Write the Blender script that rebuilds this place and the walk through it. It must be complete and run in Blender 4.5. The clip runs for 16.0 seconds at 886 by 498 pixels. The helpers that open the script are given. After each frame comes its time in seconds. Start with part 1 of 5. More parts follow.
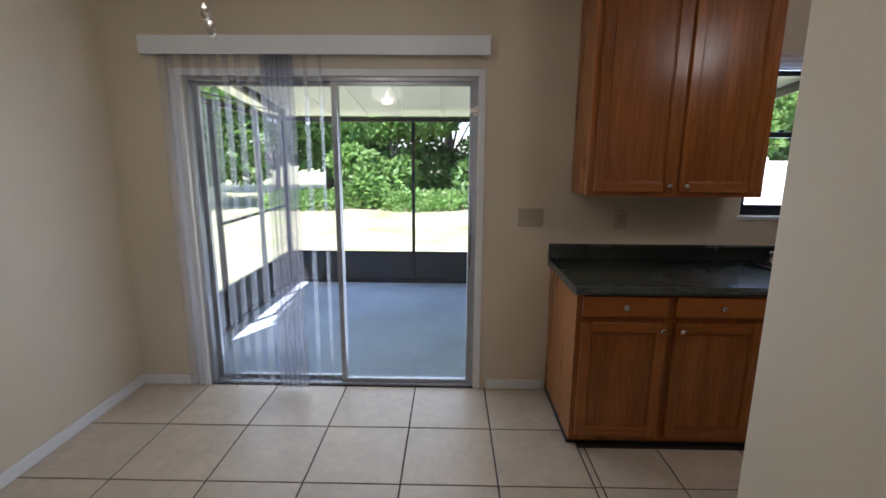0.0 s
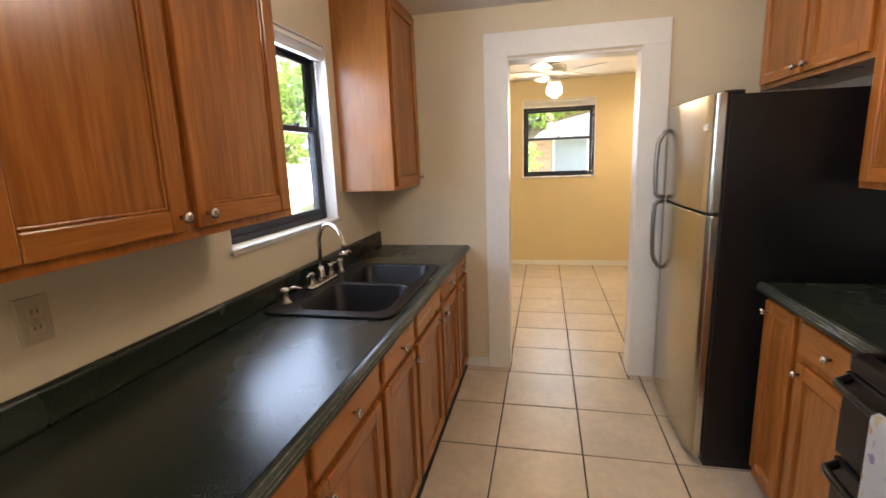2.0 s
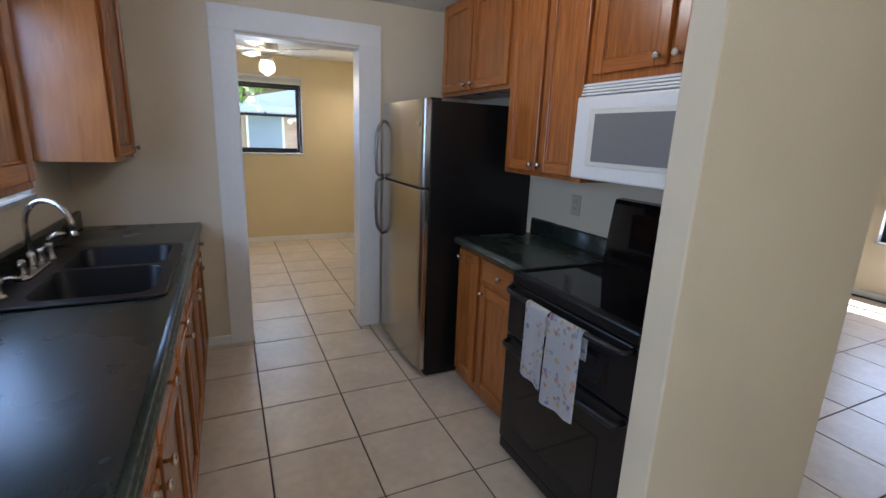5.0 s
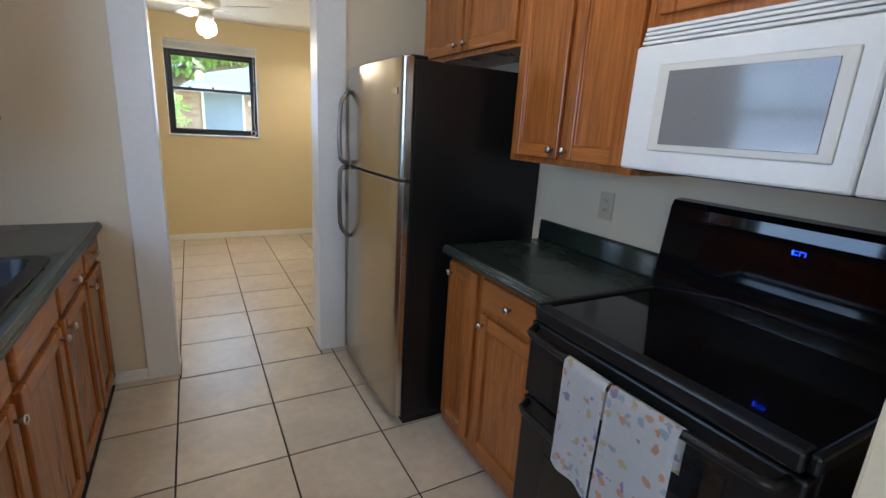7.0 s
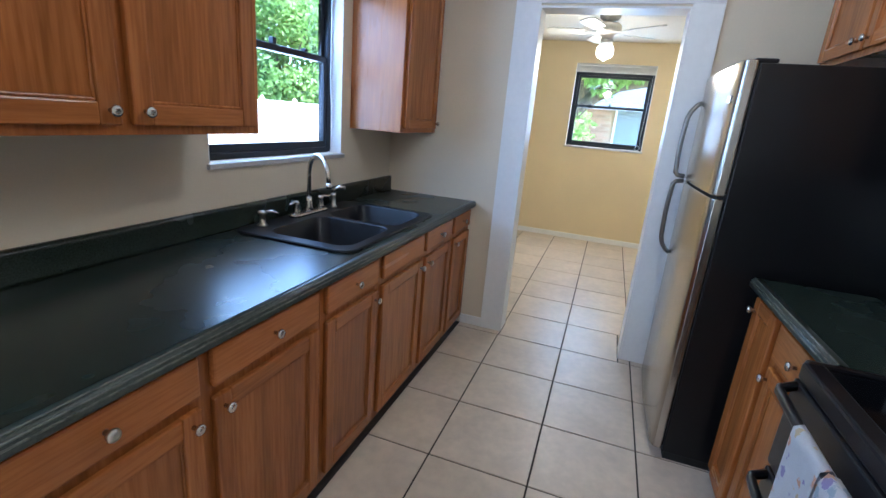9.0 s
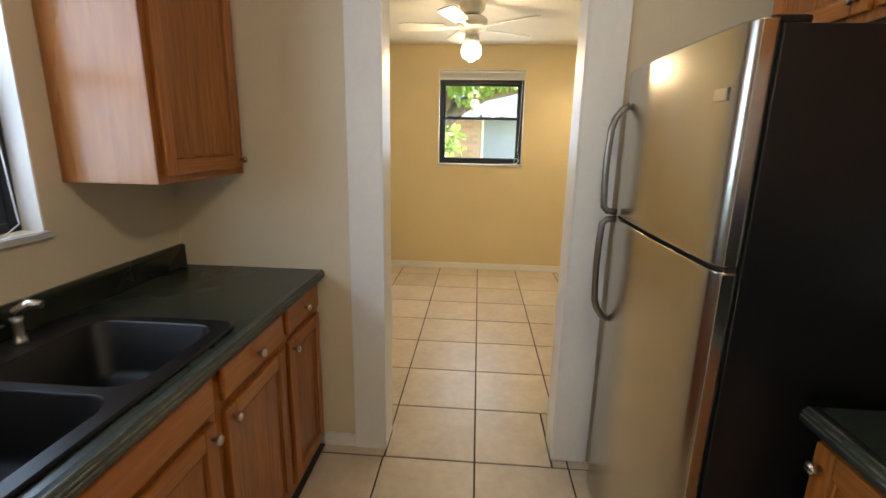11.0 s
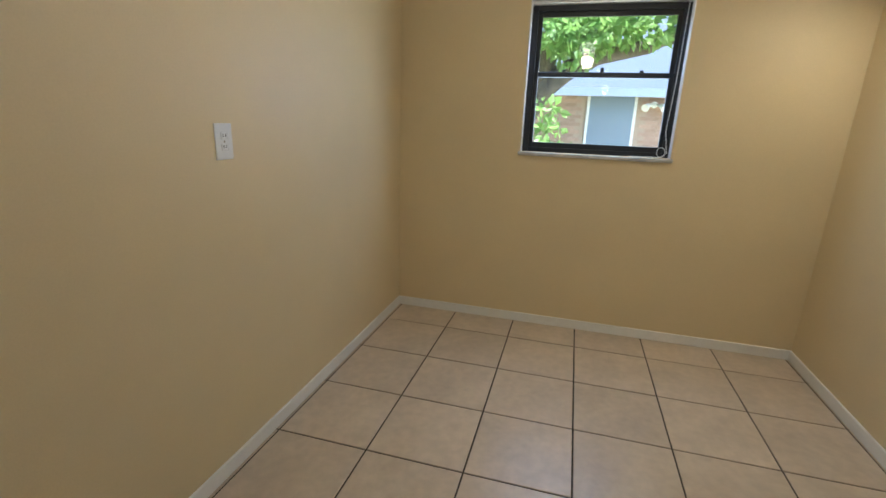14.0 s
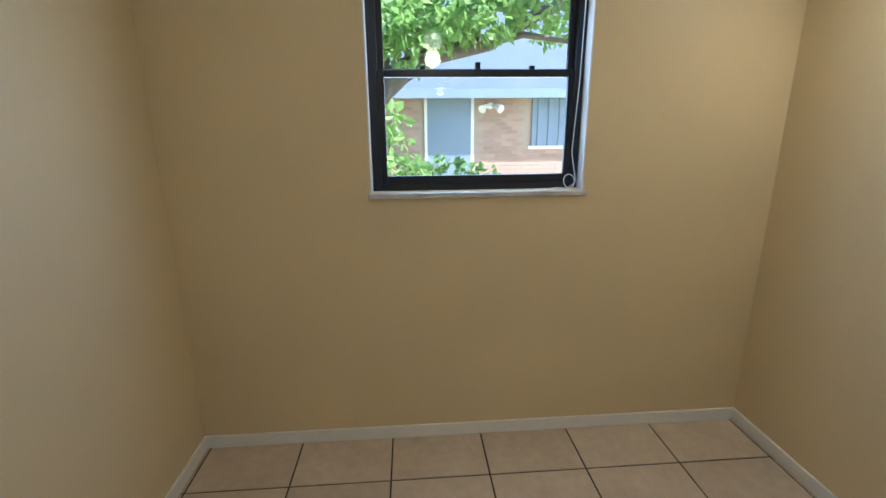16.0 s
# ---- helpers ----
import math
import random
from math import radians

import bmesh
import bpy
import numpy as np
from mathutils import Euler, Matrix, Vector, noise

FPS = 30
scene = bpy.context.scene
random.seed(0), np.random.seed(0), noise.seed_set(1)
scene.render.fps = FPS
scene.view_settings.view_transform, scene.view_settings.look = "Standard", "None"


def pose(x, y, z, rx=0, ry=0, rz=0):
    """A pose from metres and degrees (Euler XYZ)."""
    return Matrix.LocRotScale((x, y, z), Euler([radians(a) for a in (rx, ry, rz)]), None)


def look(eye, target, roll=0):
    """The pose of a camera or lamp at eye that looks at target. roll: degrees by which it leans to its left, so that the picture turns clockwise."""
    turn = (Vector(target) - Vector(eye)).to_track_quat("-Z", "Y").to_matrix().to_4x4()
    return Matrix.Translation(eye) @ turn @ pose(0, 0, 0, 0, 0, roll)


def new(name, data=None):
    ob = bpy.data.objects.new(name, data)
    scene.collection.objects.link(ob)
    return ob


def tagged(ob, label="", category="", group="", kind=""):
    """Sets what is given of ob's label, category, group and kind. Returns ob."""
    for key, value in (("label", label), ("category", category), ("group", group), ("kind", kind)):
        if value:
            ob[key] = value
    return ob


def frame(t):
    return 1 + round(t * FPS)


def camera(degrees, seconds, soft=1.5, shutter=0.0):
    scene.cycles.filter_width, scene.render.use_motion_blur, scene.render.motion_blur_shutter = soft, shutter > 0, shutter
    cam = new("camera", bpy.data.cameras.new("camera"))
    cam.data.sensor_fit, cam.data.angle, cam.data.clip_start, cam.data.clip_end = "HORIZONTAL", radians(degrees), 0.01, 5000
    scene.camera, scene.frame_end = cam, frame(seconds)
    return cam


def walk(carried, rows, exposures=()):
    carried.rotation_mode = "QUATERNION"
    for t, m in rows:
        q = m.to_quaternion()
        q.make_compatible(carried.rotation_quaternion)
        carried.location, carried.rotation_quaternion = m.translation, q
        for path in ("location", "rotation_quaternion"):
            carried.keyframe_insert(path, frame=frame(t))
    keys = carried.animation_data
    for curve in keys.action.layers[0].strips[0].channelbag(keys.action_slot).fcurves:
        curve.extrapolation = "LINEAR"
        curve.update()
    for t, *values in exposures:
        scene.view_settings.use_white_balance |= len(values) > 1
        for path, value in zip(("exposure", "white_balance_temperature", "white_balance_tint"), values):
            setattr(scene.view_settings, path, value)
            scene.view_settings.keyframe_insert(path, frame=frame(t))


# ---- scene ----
cam = camera(88.0, 16.0, shutter=0.12)
PATH = [
    (0, (0.267, 1.097, 1.55), (0.236, 3.058, 1.159), 0.4),
    (0.5, (0.354, 1.679, 1.531), (0.843, 3.58, 1.148), 0.2),
    (1, (0.443, 2.194, 1.535), (1.534, 3.826, 1.154), -1.2),
    (1.5, (0.54, 2.58, 1.541), (2.168, 3.685, 1.182), -1.7),
    (2, (0.531, 2.806, 1.519), (2.446, 3.237, 1.135), -2.1),
    (2.5, (0.265, 2.965, 1.563), (2.21, 2.916, 1.102), -0.3),
    (3, (-0.046, 3.048, 1.494), (1.88, 2.91, 0.973), -0.0),
    (3.5, (-0.29, 3.139, 1.498), (1.606, 2.829, 0.945), 1.1),
    (4, (-0.391, 3.214, 1.513), (1.485, 2.783, 0.969), 2.0),
    (4.5, (-0.144, 3.179, 1.509), (1.698, 2.592, 0.998), 2.5),
    (5, (0.224, 3.143, 1.541), (1.981, 2.313, 1.067), 2.3),
    (5.2, (0.363, 3.149, 1.553), (2.068, 2.207, 1.102), 2.1),
    (7.3, (0.893, 2.815, 1.455), (2.592, 1.9, 0.928), 3.7),
    (7.5, (0.871, 2.763, 1.447), (2.696, 2.125, 0.935), 4.1),
    (8, (0.705, 2.667, 1.433), (2.608, 2.942, 0.884), 5.4),
    (8.2, (0.631, 2.589, 1.435), (2.457, 3.178, 0.872), 6.0),
    (10.3, (1.03, 2.487, 1.484), (2.877, 3.03, 0.942), 2.1),
    (10.5, (1.205, 2.54, 1.483), (3.094, 2.941, 0.964), 1.3),
    (11, (1.717, 2.638, 1.508), (3.657, 2.778, 1.041), 1.1),
    (11.5, (2.228, 2.728, 1.509), (4.178, 2.664, 1.07), 1.8),
    (12, (2.803, 2.706, 1.515), (4.756, 2.675, 1.088), 1.1),
    (12.5, (3.345, 2.767, 1.519), (5.281, 2.983, 1.066), 2.4),
    (13, (3.683, 2.778, 1.472), (5.553, 3.286, 0.974), 3.1),
    (13.5, (3.885, 2.792, 1.402), (5.666, 3.492, 0.821), 2.9),
    (14, (3.829, 2.743, 1.431), (5.686, 3.248, 0.886), 2.1),
    (14.5, (3.704, 2.67, 1.486), (5.628, 2.943, 1.013), 0.8),
    (15, (3.999, 2.655, 1.547), (5.946, 2.853, 1.138), -0.5),
    (15.5, (4.464, 2.739, 1.525), (6.409, 2.887, 1.08), -1.0),
    (16, (5.034, 2.934, 1.53), (6.958, 2.794, 1.002), -0.5),
]
EXPOSURES = [(0.0, 1.75, 5700, 18), (0.5, 2.25, 5600, 18), (1.0, 2.25, 5900, 18), (1.4, 2.75, 7400, 18), (2.0, 3.1, 7400, 18), (2.6, 3.25, 7100, 18), (3.5, 2.85, 6600, 14), (5.0, 2.35, 5500, 14), (7.5, 2.85, 5650, 10),
             (8.2, 3.1, 4850, 10), (10.5, 2.8, 5500, 10), (11.0, 2.75, 7150, 10), (12.0, 2.6, 7150, 10), (12.5, 2.3, 6400, 10), (13.0, 2.1, 6350, 10), (14.5, 2.15, 5250, 10), (15.5, 2.25, 5250, 10), (16.0, 1.95, 5250, 10)]
walk(cam, [(t, look(eye, target, roll)) for t, eye, target, roll in PATH], EXPOSURES)

# ---- light ----
world = bpy.data.worlds.new("sky")
scene.world = world
world.use_nodes = True
sky = world.node_tree.nodes.new("ShaderNodeTexSky")
sky.sky_type, sky.sun_disc = "NISHITA", False
sky.sun_elevation, sky.sun_rotation = radians(60), radians(216)
world.node_tree.links.new(sky.outputs[0], world.node_tree.nodes["Background"].inputs[0])
world.node_tree.nodes["Background"].inputs[1].default_value = 0.15

sun = new("sun", bpy.data.lights.new("sun", "SUN"))
sun.data.energy, sun.data.angle, sun.data.color = 5.0, radians(0.5), (1.0, 0.95, 0.87)
sun.matrix_basis = look((0, 0, 0), (0.22, 0.40, -0.89))


def window_light(name, centre, target, w, h, energy, colour=(0.80, 0.90, 1.0)):
    lamp = new(name, bpy.data.lights.new(name, "AREA"))
    lamp.data.shape, lamp.data.size, lamp.data.size_y = "RECTANGLE", w, h
    lamp.data.energy, lamp.data.color = energy, colour
    lamp.matrix_basis = look(centre, target)
    return lamp


window_light("daylight_patio_door", (-0.45, 4.13, 1.0), (-0.45, 0, 0.55), 1.65, 1.85, 4.6)
window_light("daylight_kitchen_window", (2.56, 4.12, 1.7), (2.56, 0, 0.9), 0.85, 0.85, 2.6, (0.52, 0.70, 1.0))
window_light("daylight_dining_window", (7.16, 2.63, 1.7), (3, 2.63, 0.9), 0.8, 0.8, 2.4, (0.62, 0.78, 1.0))
window_light("daylight_living_window", (1.9, -3.3, 1.35), (1.0, 2, 0.6), 1.5, 1.3, 4.2, (0.92, 0.95, 1.0))


def bulb(name, place, energy, radius, colour=(1.0, 0.84, 0.60)):
    lamp = new(name, bpy.data.lights.new(name, "POINT"))
    lamp.data.energy, lamp.data.shadow_soft_size, lamp.data.color = energy, radius, colour
    lamp.location = place
    return lamp


def spot(name, place, target, energy, colour=(1.0, 0.84, 0.60)):
    lamp = new(name, bpy.data.lights.new(name, "SPOT"))
    lamp.data.energy, lamp.data.spot_size, lamp.data.spot_blend = energy, radians(125), 1.0
    lamp.data.shadow_soft_size, lamp.data.color = 0.03, colour
    lamp.matrix_basis = look(place, target)
    return lamp


bulb("fan_lamp_dining", (5.38, 2.72, 2.02), 2.6, 0.06, (1.0, 0.80, 0.52))
bulb("fan_lamp_nook", (-0.375, 2.26, 2.12), 1.4, 0.06, (1.0, 0.85, 0.64))
bulb("ceiling_lamp_kitchen", (2.15, 2.45, 2.33), 2.1, 0.09, (1.0, 0.89, 0.73))
spot("track_spot_west", (6.15, 1.39, 2.30), (5.75, 1.30, 0.9), 2.2)
spot("track_spot_east", (6.36, 1.40, 2.28), (7.0, 1.9, 0.5), 4.2)


# ---- materials ----
def material(name, colour, rough=0.5, metal=0.0, grain=0.0, scale=40.0, stretch=(1, 1, 1), bump=0.0, colour2=None, patch=0.0, vary=0.0, spec=0.5, patch_scale=2.0):
    """Two scales of variation: fine grain and broad patches; vary: difference from piece to piece."""
    m = bpy.data.materials.new(name)
    m.use_nodes = True
    nt = m.node_tree
    b = nt.nodes["Principled BSDF"]
    b.inputs["Roughness"].default_value, b.inputs["Metallic"].default_value = rough, metal
    b.inputs["Specular IOR Level"].default_value = spec
    co = nt.nodes.new("ShaderNodeTexCoord")
    mp = nt.nodes.new("ShaderNodeMapping")
    mp.inputs["Scale"].default_value = stretch
    info = nt.nodes.new("ShaderNodeObjectInfo")
    mul = nt.nodes.new("ShaderNodeMath")
    mul.operation = "MULTIPLY"
    mul.inputs[1].default_value = 13.7
    nt.links.new(info.outputs["Random"], mul.inputs[0])
    nt.links.new(mul.outputs[0], mp.inputs["Location"])
    nt.links.new(co.outputs["Object"], mp.inputs["Vector"])
    fine = nt.nodes.new("ShaderNodeTexNoise")
    fine.inputs["Scale"].default_value, fine.inputs["Detail"].default_value = scale, 6
    broad = nt.nodes.new("ShaderNodeTexNoise")
    broad.inputs["Scale"].default_value, broad.inputs["Detail"].default_value = patch_scale, 3
    for n in (fine, broad):
        nt.links.new(mp.outputs[0], n.inputs["Vector"])
    ramp = nt.nodes.new("ShaderNodeValToRGB")
    c2 = colour2 or tuple(c * (1 - grain) for c in colour)
    ramp.color_ramp.elements[0].position, ramp.color_ramp.elements[1].position = 0.35, 0.65
    ramp.color_ramp.elements[0].color, ramp.color_ramp.elements[1].color = (*c2, 1), (*colour, 1)
    nt.links.new(fine.outputs["Fac"], ramp.inputs["Fac"])
    hsv = nt.nodes.new("ShaderNodeHueSaturation")
    nt.links.new(ramp.outputs[0], hsv.inputs["Color"])
    span = nt.nodes.new("ShaderNodeMapRange")
    span.inputs["From Min"].default_value, span.inputs["From Max"].default_value = 0.3, 0.7
    span.inputs["To Min"].default_value, span.inputs["To Max"].default_value = 1 - patch, 1 + patch
    nt.links.new(broad.outputs["Fac"], span.inputs["Value"])
    var = nt.nodes.new("ShaderNodeMapRange")
    var.inputs["To Min"].default_value, var.inputs["To Max"].default_value = 1 - vary, 1 + vary
    nt.links.new(info.outputs["Random"], var.inputs["Value"])
    tot = nt.nodes.new("ShaderNodeMath")
    tot.operation = "MULTIPLY"
    nt.links.new(span.outputs[0], tot.inputs[0])
    nt.links.new(var.outputs[0], tot.inputs[1])
    nt.links.new(tot.outputs[0], hsv.inputs["Value"])
    nt.links.new(hsv.outputs[0], b.inputs["Base Color"])
    rr = nt.nodes.new("ShaderNodeMapRange")
    rr.inputs["To Min"].default_value, rr.inputs["To Max"].default_value = rough * 0.85, min(1, rough * 1.15)
    nt.links.new(broad.outputs["Fac"], rr.inputs["Value"])
    nt.links.new(rr.outputs[0], b.inputs["Roughness"])
    if bump:
        bp = nt.nodes.new("ShaderNodeBump")
        bp.inputs["Strength"].default_value, bp.inputs["Distance"].default_value = bump, 0.002
        nt.links.new(fine.outputs["Fac"], bp.inputs["Height"])
        nt.links.new(bp.outputs[0], b.inputs["Normal"])
    return m


def glowing(name, colour, strength):
    m = bpy.data.materials.new(name)
    m.use_nodes = True
    b = m.node_tree.nodes["Principled BSDF"]
    b.inputs["Base Color"].default_value = (*colour, 1)
    b.inputs["Emission Color"].default_value = (*colour, 1)
    b.inputs["Emission Strength"].default_value = strength
    return m


def clear(name, tint=(1, 1, 1), shine=1.0, body=None, amount=0.0):
    """Thin glass: see-through with a real Fresnel gloss; body: a milky share of that amount."""
    m = bpy.data.materials.new(name)
    m.use_nodes = True
    nt = m.node_tree
    nt.nodes.remove(nt.nodes["Principled BSDF"])
    out = nt.nodes["Material Output"]
    see = nt.nodes.new("ShaderNodeBsdfTransparent")
    see.inputs[0].default_value = (*tint, 1)
    gloss = nt.nodes.new("ShaderNodeBsdfGlossy")
    gloss.inputs["Roughness"].default_value = 0.02
    facing = nt.nodes.new("ShaderNodeLayerWeight")
    facing.inputs[0].default_value = 0.5
    power = nt.nodes.new("ShaderNodeMath")
    power.operation = "POWER"
    power.inputs[1].default_value = 4.0
    nt.links.new(facing.outputs["Facing"], power.inputs[0])
    fres = nt.nodes.new("ShaderNodeMath")
    fres.operation = "MULTIPLY_ADD"
    fres.inputs[1].default_value, fres.inputs[2].default_value = 0.5 * shine, 0.035 * shine
    nt.links.new(power.outputs[0], fres.inputs[0])
    mix = nt.nodes.new("ShaderNodeMixShader")
    nt.links.new(fres.outputs[0], mix.inputs[0])
    nt.links.new(see.outputs[0], mix.inputs[1])
    nt.links.new(gloss.outputs[0], mix.inputs[2])
    last = mix
    if amount:
        tr = nt.nodes.new("ShaderNodeBsdfTranslucent")
        tr.inputs[0].default_value = (*body, 1)
        last = nt.nodes.new("ShaderNodeMixShader")
        last.inputs[0].default_value = amount
        nt.links.new(mix.outputs[0], last.inputs[1])
        nt.links.new(tr.outputs[0], last.inputs[2])
    nt.links.new(last.outputs[0], out.inputs[0])
    return m


PAINT = material("cream_wall_paint", (0.68, 0.595, 0.45), 0.55, grain=0.03, scale=160, bump=0.25, patch=0.03)
# Dining room walls: same grain as PAINT with a yellower base colour
DINING_PAINT = material("yellower_cream_paint", (0.70, 0.58, 0.355), 0.5, grain=0.03, scale=160, bump=0.25, patch=0.03)
CEILING = material("ceiling_paint", (0.74, 0.70, 0.62), 0.9, grain=0.08, scale=90, bump=0.9, patch=0.03)
TRIM = material("white_trim_paint", (0.80, 0.80, 0.79), 0.4, grain=0.03, scale=30, bump=0.1, patch=0.04)
TILE = material("beige_ceramic_tile", (0.60, 0.50, 0.385), 0.34, grain=0.10, scale=22, bump=0.06, patch=0.08, vary=0.05, patch_scale=5)
GROUT = material("dark_grout", (0.045, 0.034, 0.026), 0.9, grain=0.3, scale=60, bump=0.5)
OAK = material("stained_oak", (0.35, 0.122, 0.026), 0.24, colour2=(0.25, 0.078, 0.015), scale=20, stretch=(4.5, 4.5, 0.28), bump=0.10, patch=0.22, vary=0.07)
OAK_FLAT = material("stained_oak_cross_grain", (0.37, 0.127, 0.027), 0.26, colour2=(0.29, 0.094, 0.019), scale=30, stretch=(0.30, 5, 5), bump=0.12, patch=0.14, vary=0.07)
OAK_SIDE = material("oak_veneer_side", (0.36, 0.135, 0.033), 0.28, colour2=(0.29, 0.103, 0.024), scale=20, stretch=(4, 4, 0.35), bump=0.05, patch=0.08)
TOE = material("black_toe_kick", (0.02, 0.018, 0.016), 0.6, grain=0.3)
LAMINATE = material("dark_green_laminate", (0.011, 0.017, 0.012), 0.27, colour2=(0.027, 0.036, 0.027), scale=210, bump=0.02, patch=0.06, patch_scale=3)
LAMINATE_EDGE = material("laminate_edge", (0.022, 0.030, 0.023), 0.32, colour2=(0.05, 0.058, 0.048), scale=110, bump=0.15, patch=0.2)
BEAD = material("lighter_laminate_bead", (0.16, 0.16, 0.13), 0.3, colour2=(0.04, 0.05, 0.04), scale=45, patch=0.3, patch_scale=6)
SINK = material("black_composite", (0.006, 0.0065, 0.0075), 0.36, spec=0.25, grain=0.3, scale=200, bump=0.1)
NICKEL = material("brushed_nickel", (0.62, 0.58, 0.52), 0.27, 1.0, grain=0.1, scale=30)
STEEL = material("stainless_steel", (0.46, 0.43, 0.37), 0.24, 1.0, grain=0.012, scale=60, stretch=(6, 6, 0.3), patch=0.02)
STEEL_EDGE = material("polished_steel_edge", (0.62, 0.60, 0.56), 0.2, 1.0, grain=0.05)
HANDLE = material("dark_steel_handle", (0.26, 0.24, 0.22), 0.3, 1.0, grain=0.08)
BLACK = material("black_enamel", (0.009, 0.009, 0.010), 0.3, spec=0.35, grain=0.2, scale=240, bump=0.12)
BLACK_GLASS = material("black_glass", (0.004, 0.004, 0.005), 0.06, grain=0.1)
RUBBER = material("black_rubber", (0.012, 0.012, 0.012), 0.6, grain=0.2)
WHITE = material("white_plastic", (0.76, 0.77, 0.78), 0.32, grain=0.03, patch=0.02)
CREAM = material("almond_plastic", (0.52, 0.44, 0.32), 0.4, grain=0.03)
OVEN_PANE = material("grey_oven_pane", (0.22, 0.22, 0.23), 0.1, grain=0.08, scale=300)
MW_TRIM = material("off_white_plastic", (0.66, 0.65, 0.61), 0.35, grain=0.03)
BRONZE = material("dark_bronze_aluminium", (0.018, 0.022, 0.030), 0.4, 0.3, grain=0.2)
ALU = material("mill_aluminium", (0.42, 0.43, 0.45), 0.38, 0.9, grain=0.15, scale=20)
MARBLE = material("marble_sill", (0.66, 0.65, 0.62), 0.25, colour2=(0.45, 0.45, 0.45), scale=9, patch=0.1)
GLASS = clear("window_glass")
VANE = clear("clear_vane", (0.96, 0.96, 0.965), 0.5, (0.86, 0.86, 0.88), 0.08)
VANE_STACK = clear("stacked_vane", (0.84, 0.83, 0.84), 0.5, (0.6, 0.59, 0.61), 0.09)
SCREEN = clear("insect_screen", (0.94, 0.945, 0.95), 0.0)
GLOBE = glowing("lit_opal_glass", (1.0, 0.93, 0.78), 1.1)
BULB = glowing("lit_bulb", (1.0, 0.88, 0.64), 3.0)
BLUE_LED = glowing("blue_led", (0.02, 0.05, 1.0), 0.9)
FAN_WHITE = material("white_fan_enamel", (0.74, 0.73, 0.70), 0.35, grain=0.04)
CONCRETE = material("blue_grey_painted_slab", (0.48, 0.55, 0.65), 0.55, grain=0.12, scale=30, patch=0.16, bump=0.3, patch_scale=1.3)
PORCH_DARK = material("porch_bronze_frame", (0.035, 0.037, 0.040), 0.45, 0.4, grain=0.2)
KICK = material("kick_plate", (0.055, 0.058, 0.062), 0.55, 0.2, grain=0.4, scale=14, patch=0.25)
PORCH_ROOF = material("white_pan_roof", (0.80, 0.82, 0.84), 0.5, grain=0.03)
GRASS = material("dry_lawn", (0.25, 0.28, 0.11), 0.95, colour2=(0.40, 0.35, 0.23), scale=1.1, patch=0.25, bump=1.0, patch_scale=0.35)

def leafy(name, colour, colour2, scale=1.4):
    """Leaf: a glossy face with light passing through the blade."""
    m = material(name, colour, 0.45, colour2=colour2, scale=scale, patch=0.25, patch_scale=0.7)
    nt = m.node_tree
    b = nt.nodes["Principled BSDF"]
    tr = nt.nodes.new("ShaderNodeBsdfTranslucent")
    nt.links.new(b.inputs["Base Color"].links[0].from_socket, tr.inputs[0])
    mix = nt.nodes.new("ShaderNodeMixShader")
    mix.inputs[0].default_value = 0.55
    nt.links.new(b.outputs[0], mix.inputs[1])
    nt.links.new(tr.outputs[0], mix.inputs[2])
    nt.links.new(mix.outputs[0], nt.nodes["Material Output"].inputs[0])
    return m


LEAF = leafy("sunny_leaf", (0.24, 0.38, 0.11), (0.16, 0.28, 0.08))
LEAF_DARK = leafy("shady_leaf", (0.16, 0.28, 0.08), (0.10, 0.19, 0.05))
LEAF_PALE = leafy("pale_leaf", (0.26, 0.40, 0.12), (0.17, 0.30, 0.08), 1.6)
BARK = material("grey_bark", (0.14, 0.12, 0.10), 0.9, grain=0.5, scale=12, stretch=(1, 1, 0.3), bump=1.0)
VINYL = material("white_vinyl", (0.80, 0.80, 0.80), 0.4, grain=0.02)
BRICK = material("red_brown_brick", (0.50, 0.34, 0.27), 0.85, grain=0.25, scale=40, vary=0.16, bump=0.4)
MORTAR = material("mortar", (0.48, 0.37, 0.30), 0.9, grain=0.15, scale=60)
# White door, shutters and fascia next door; their blue shade is put into this colour
SHADED_WHITE = material("blue_shaded_white_paint", (0.23, 0.29, 0.38), 0.6, grain=0.03, patch=0.05)
SHINGLE = material("grey_shingle", (0.07, 0.095, 0.135), 0.8, grain=0.2, scale=20)


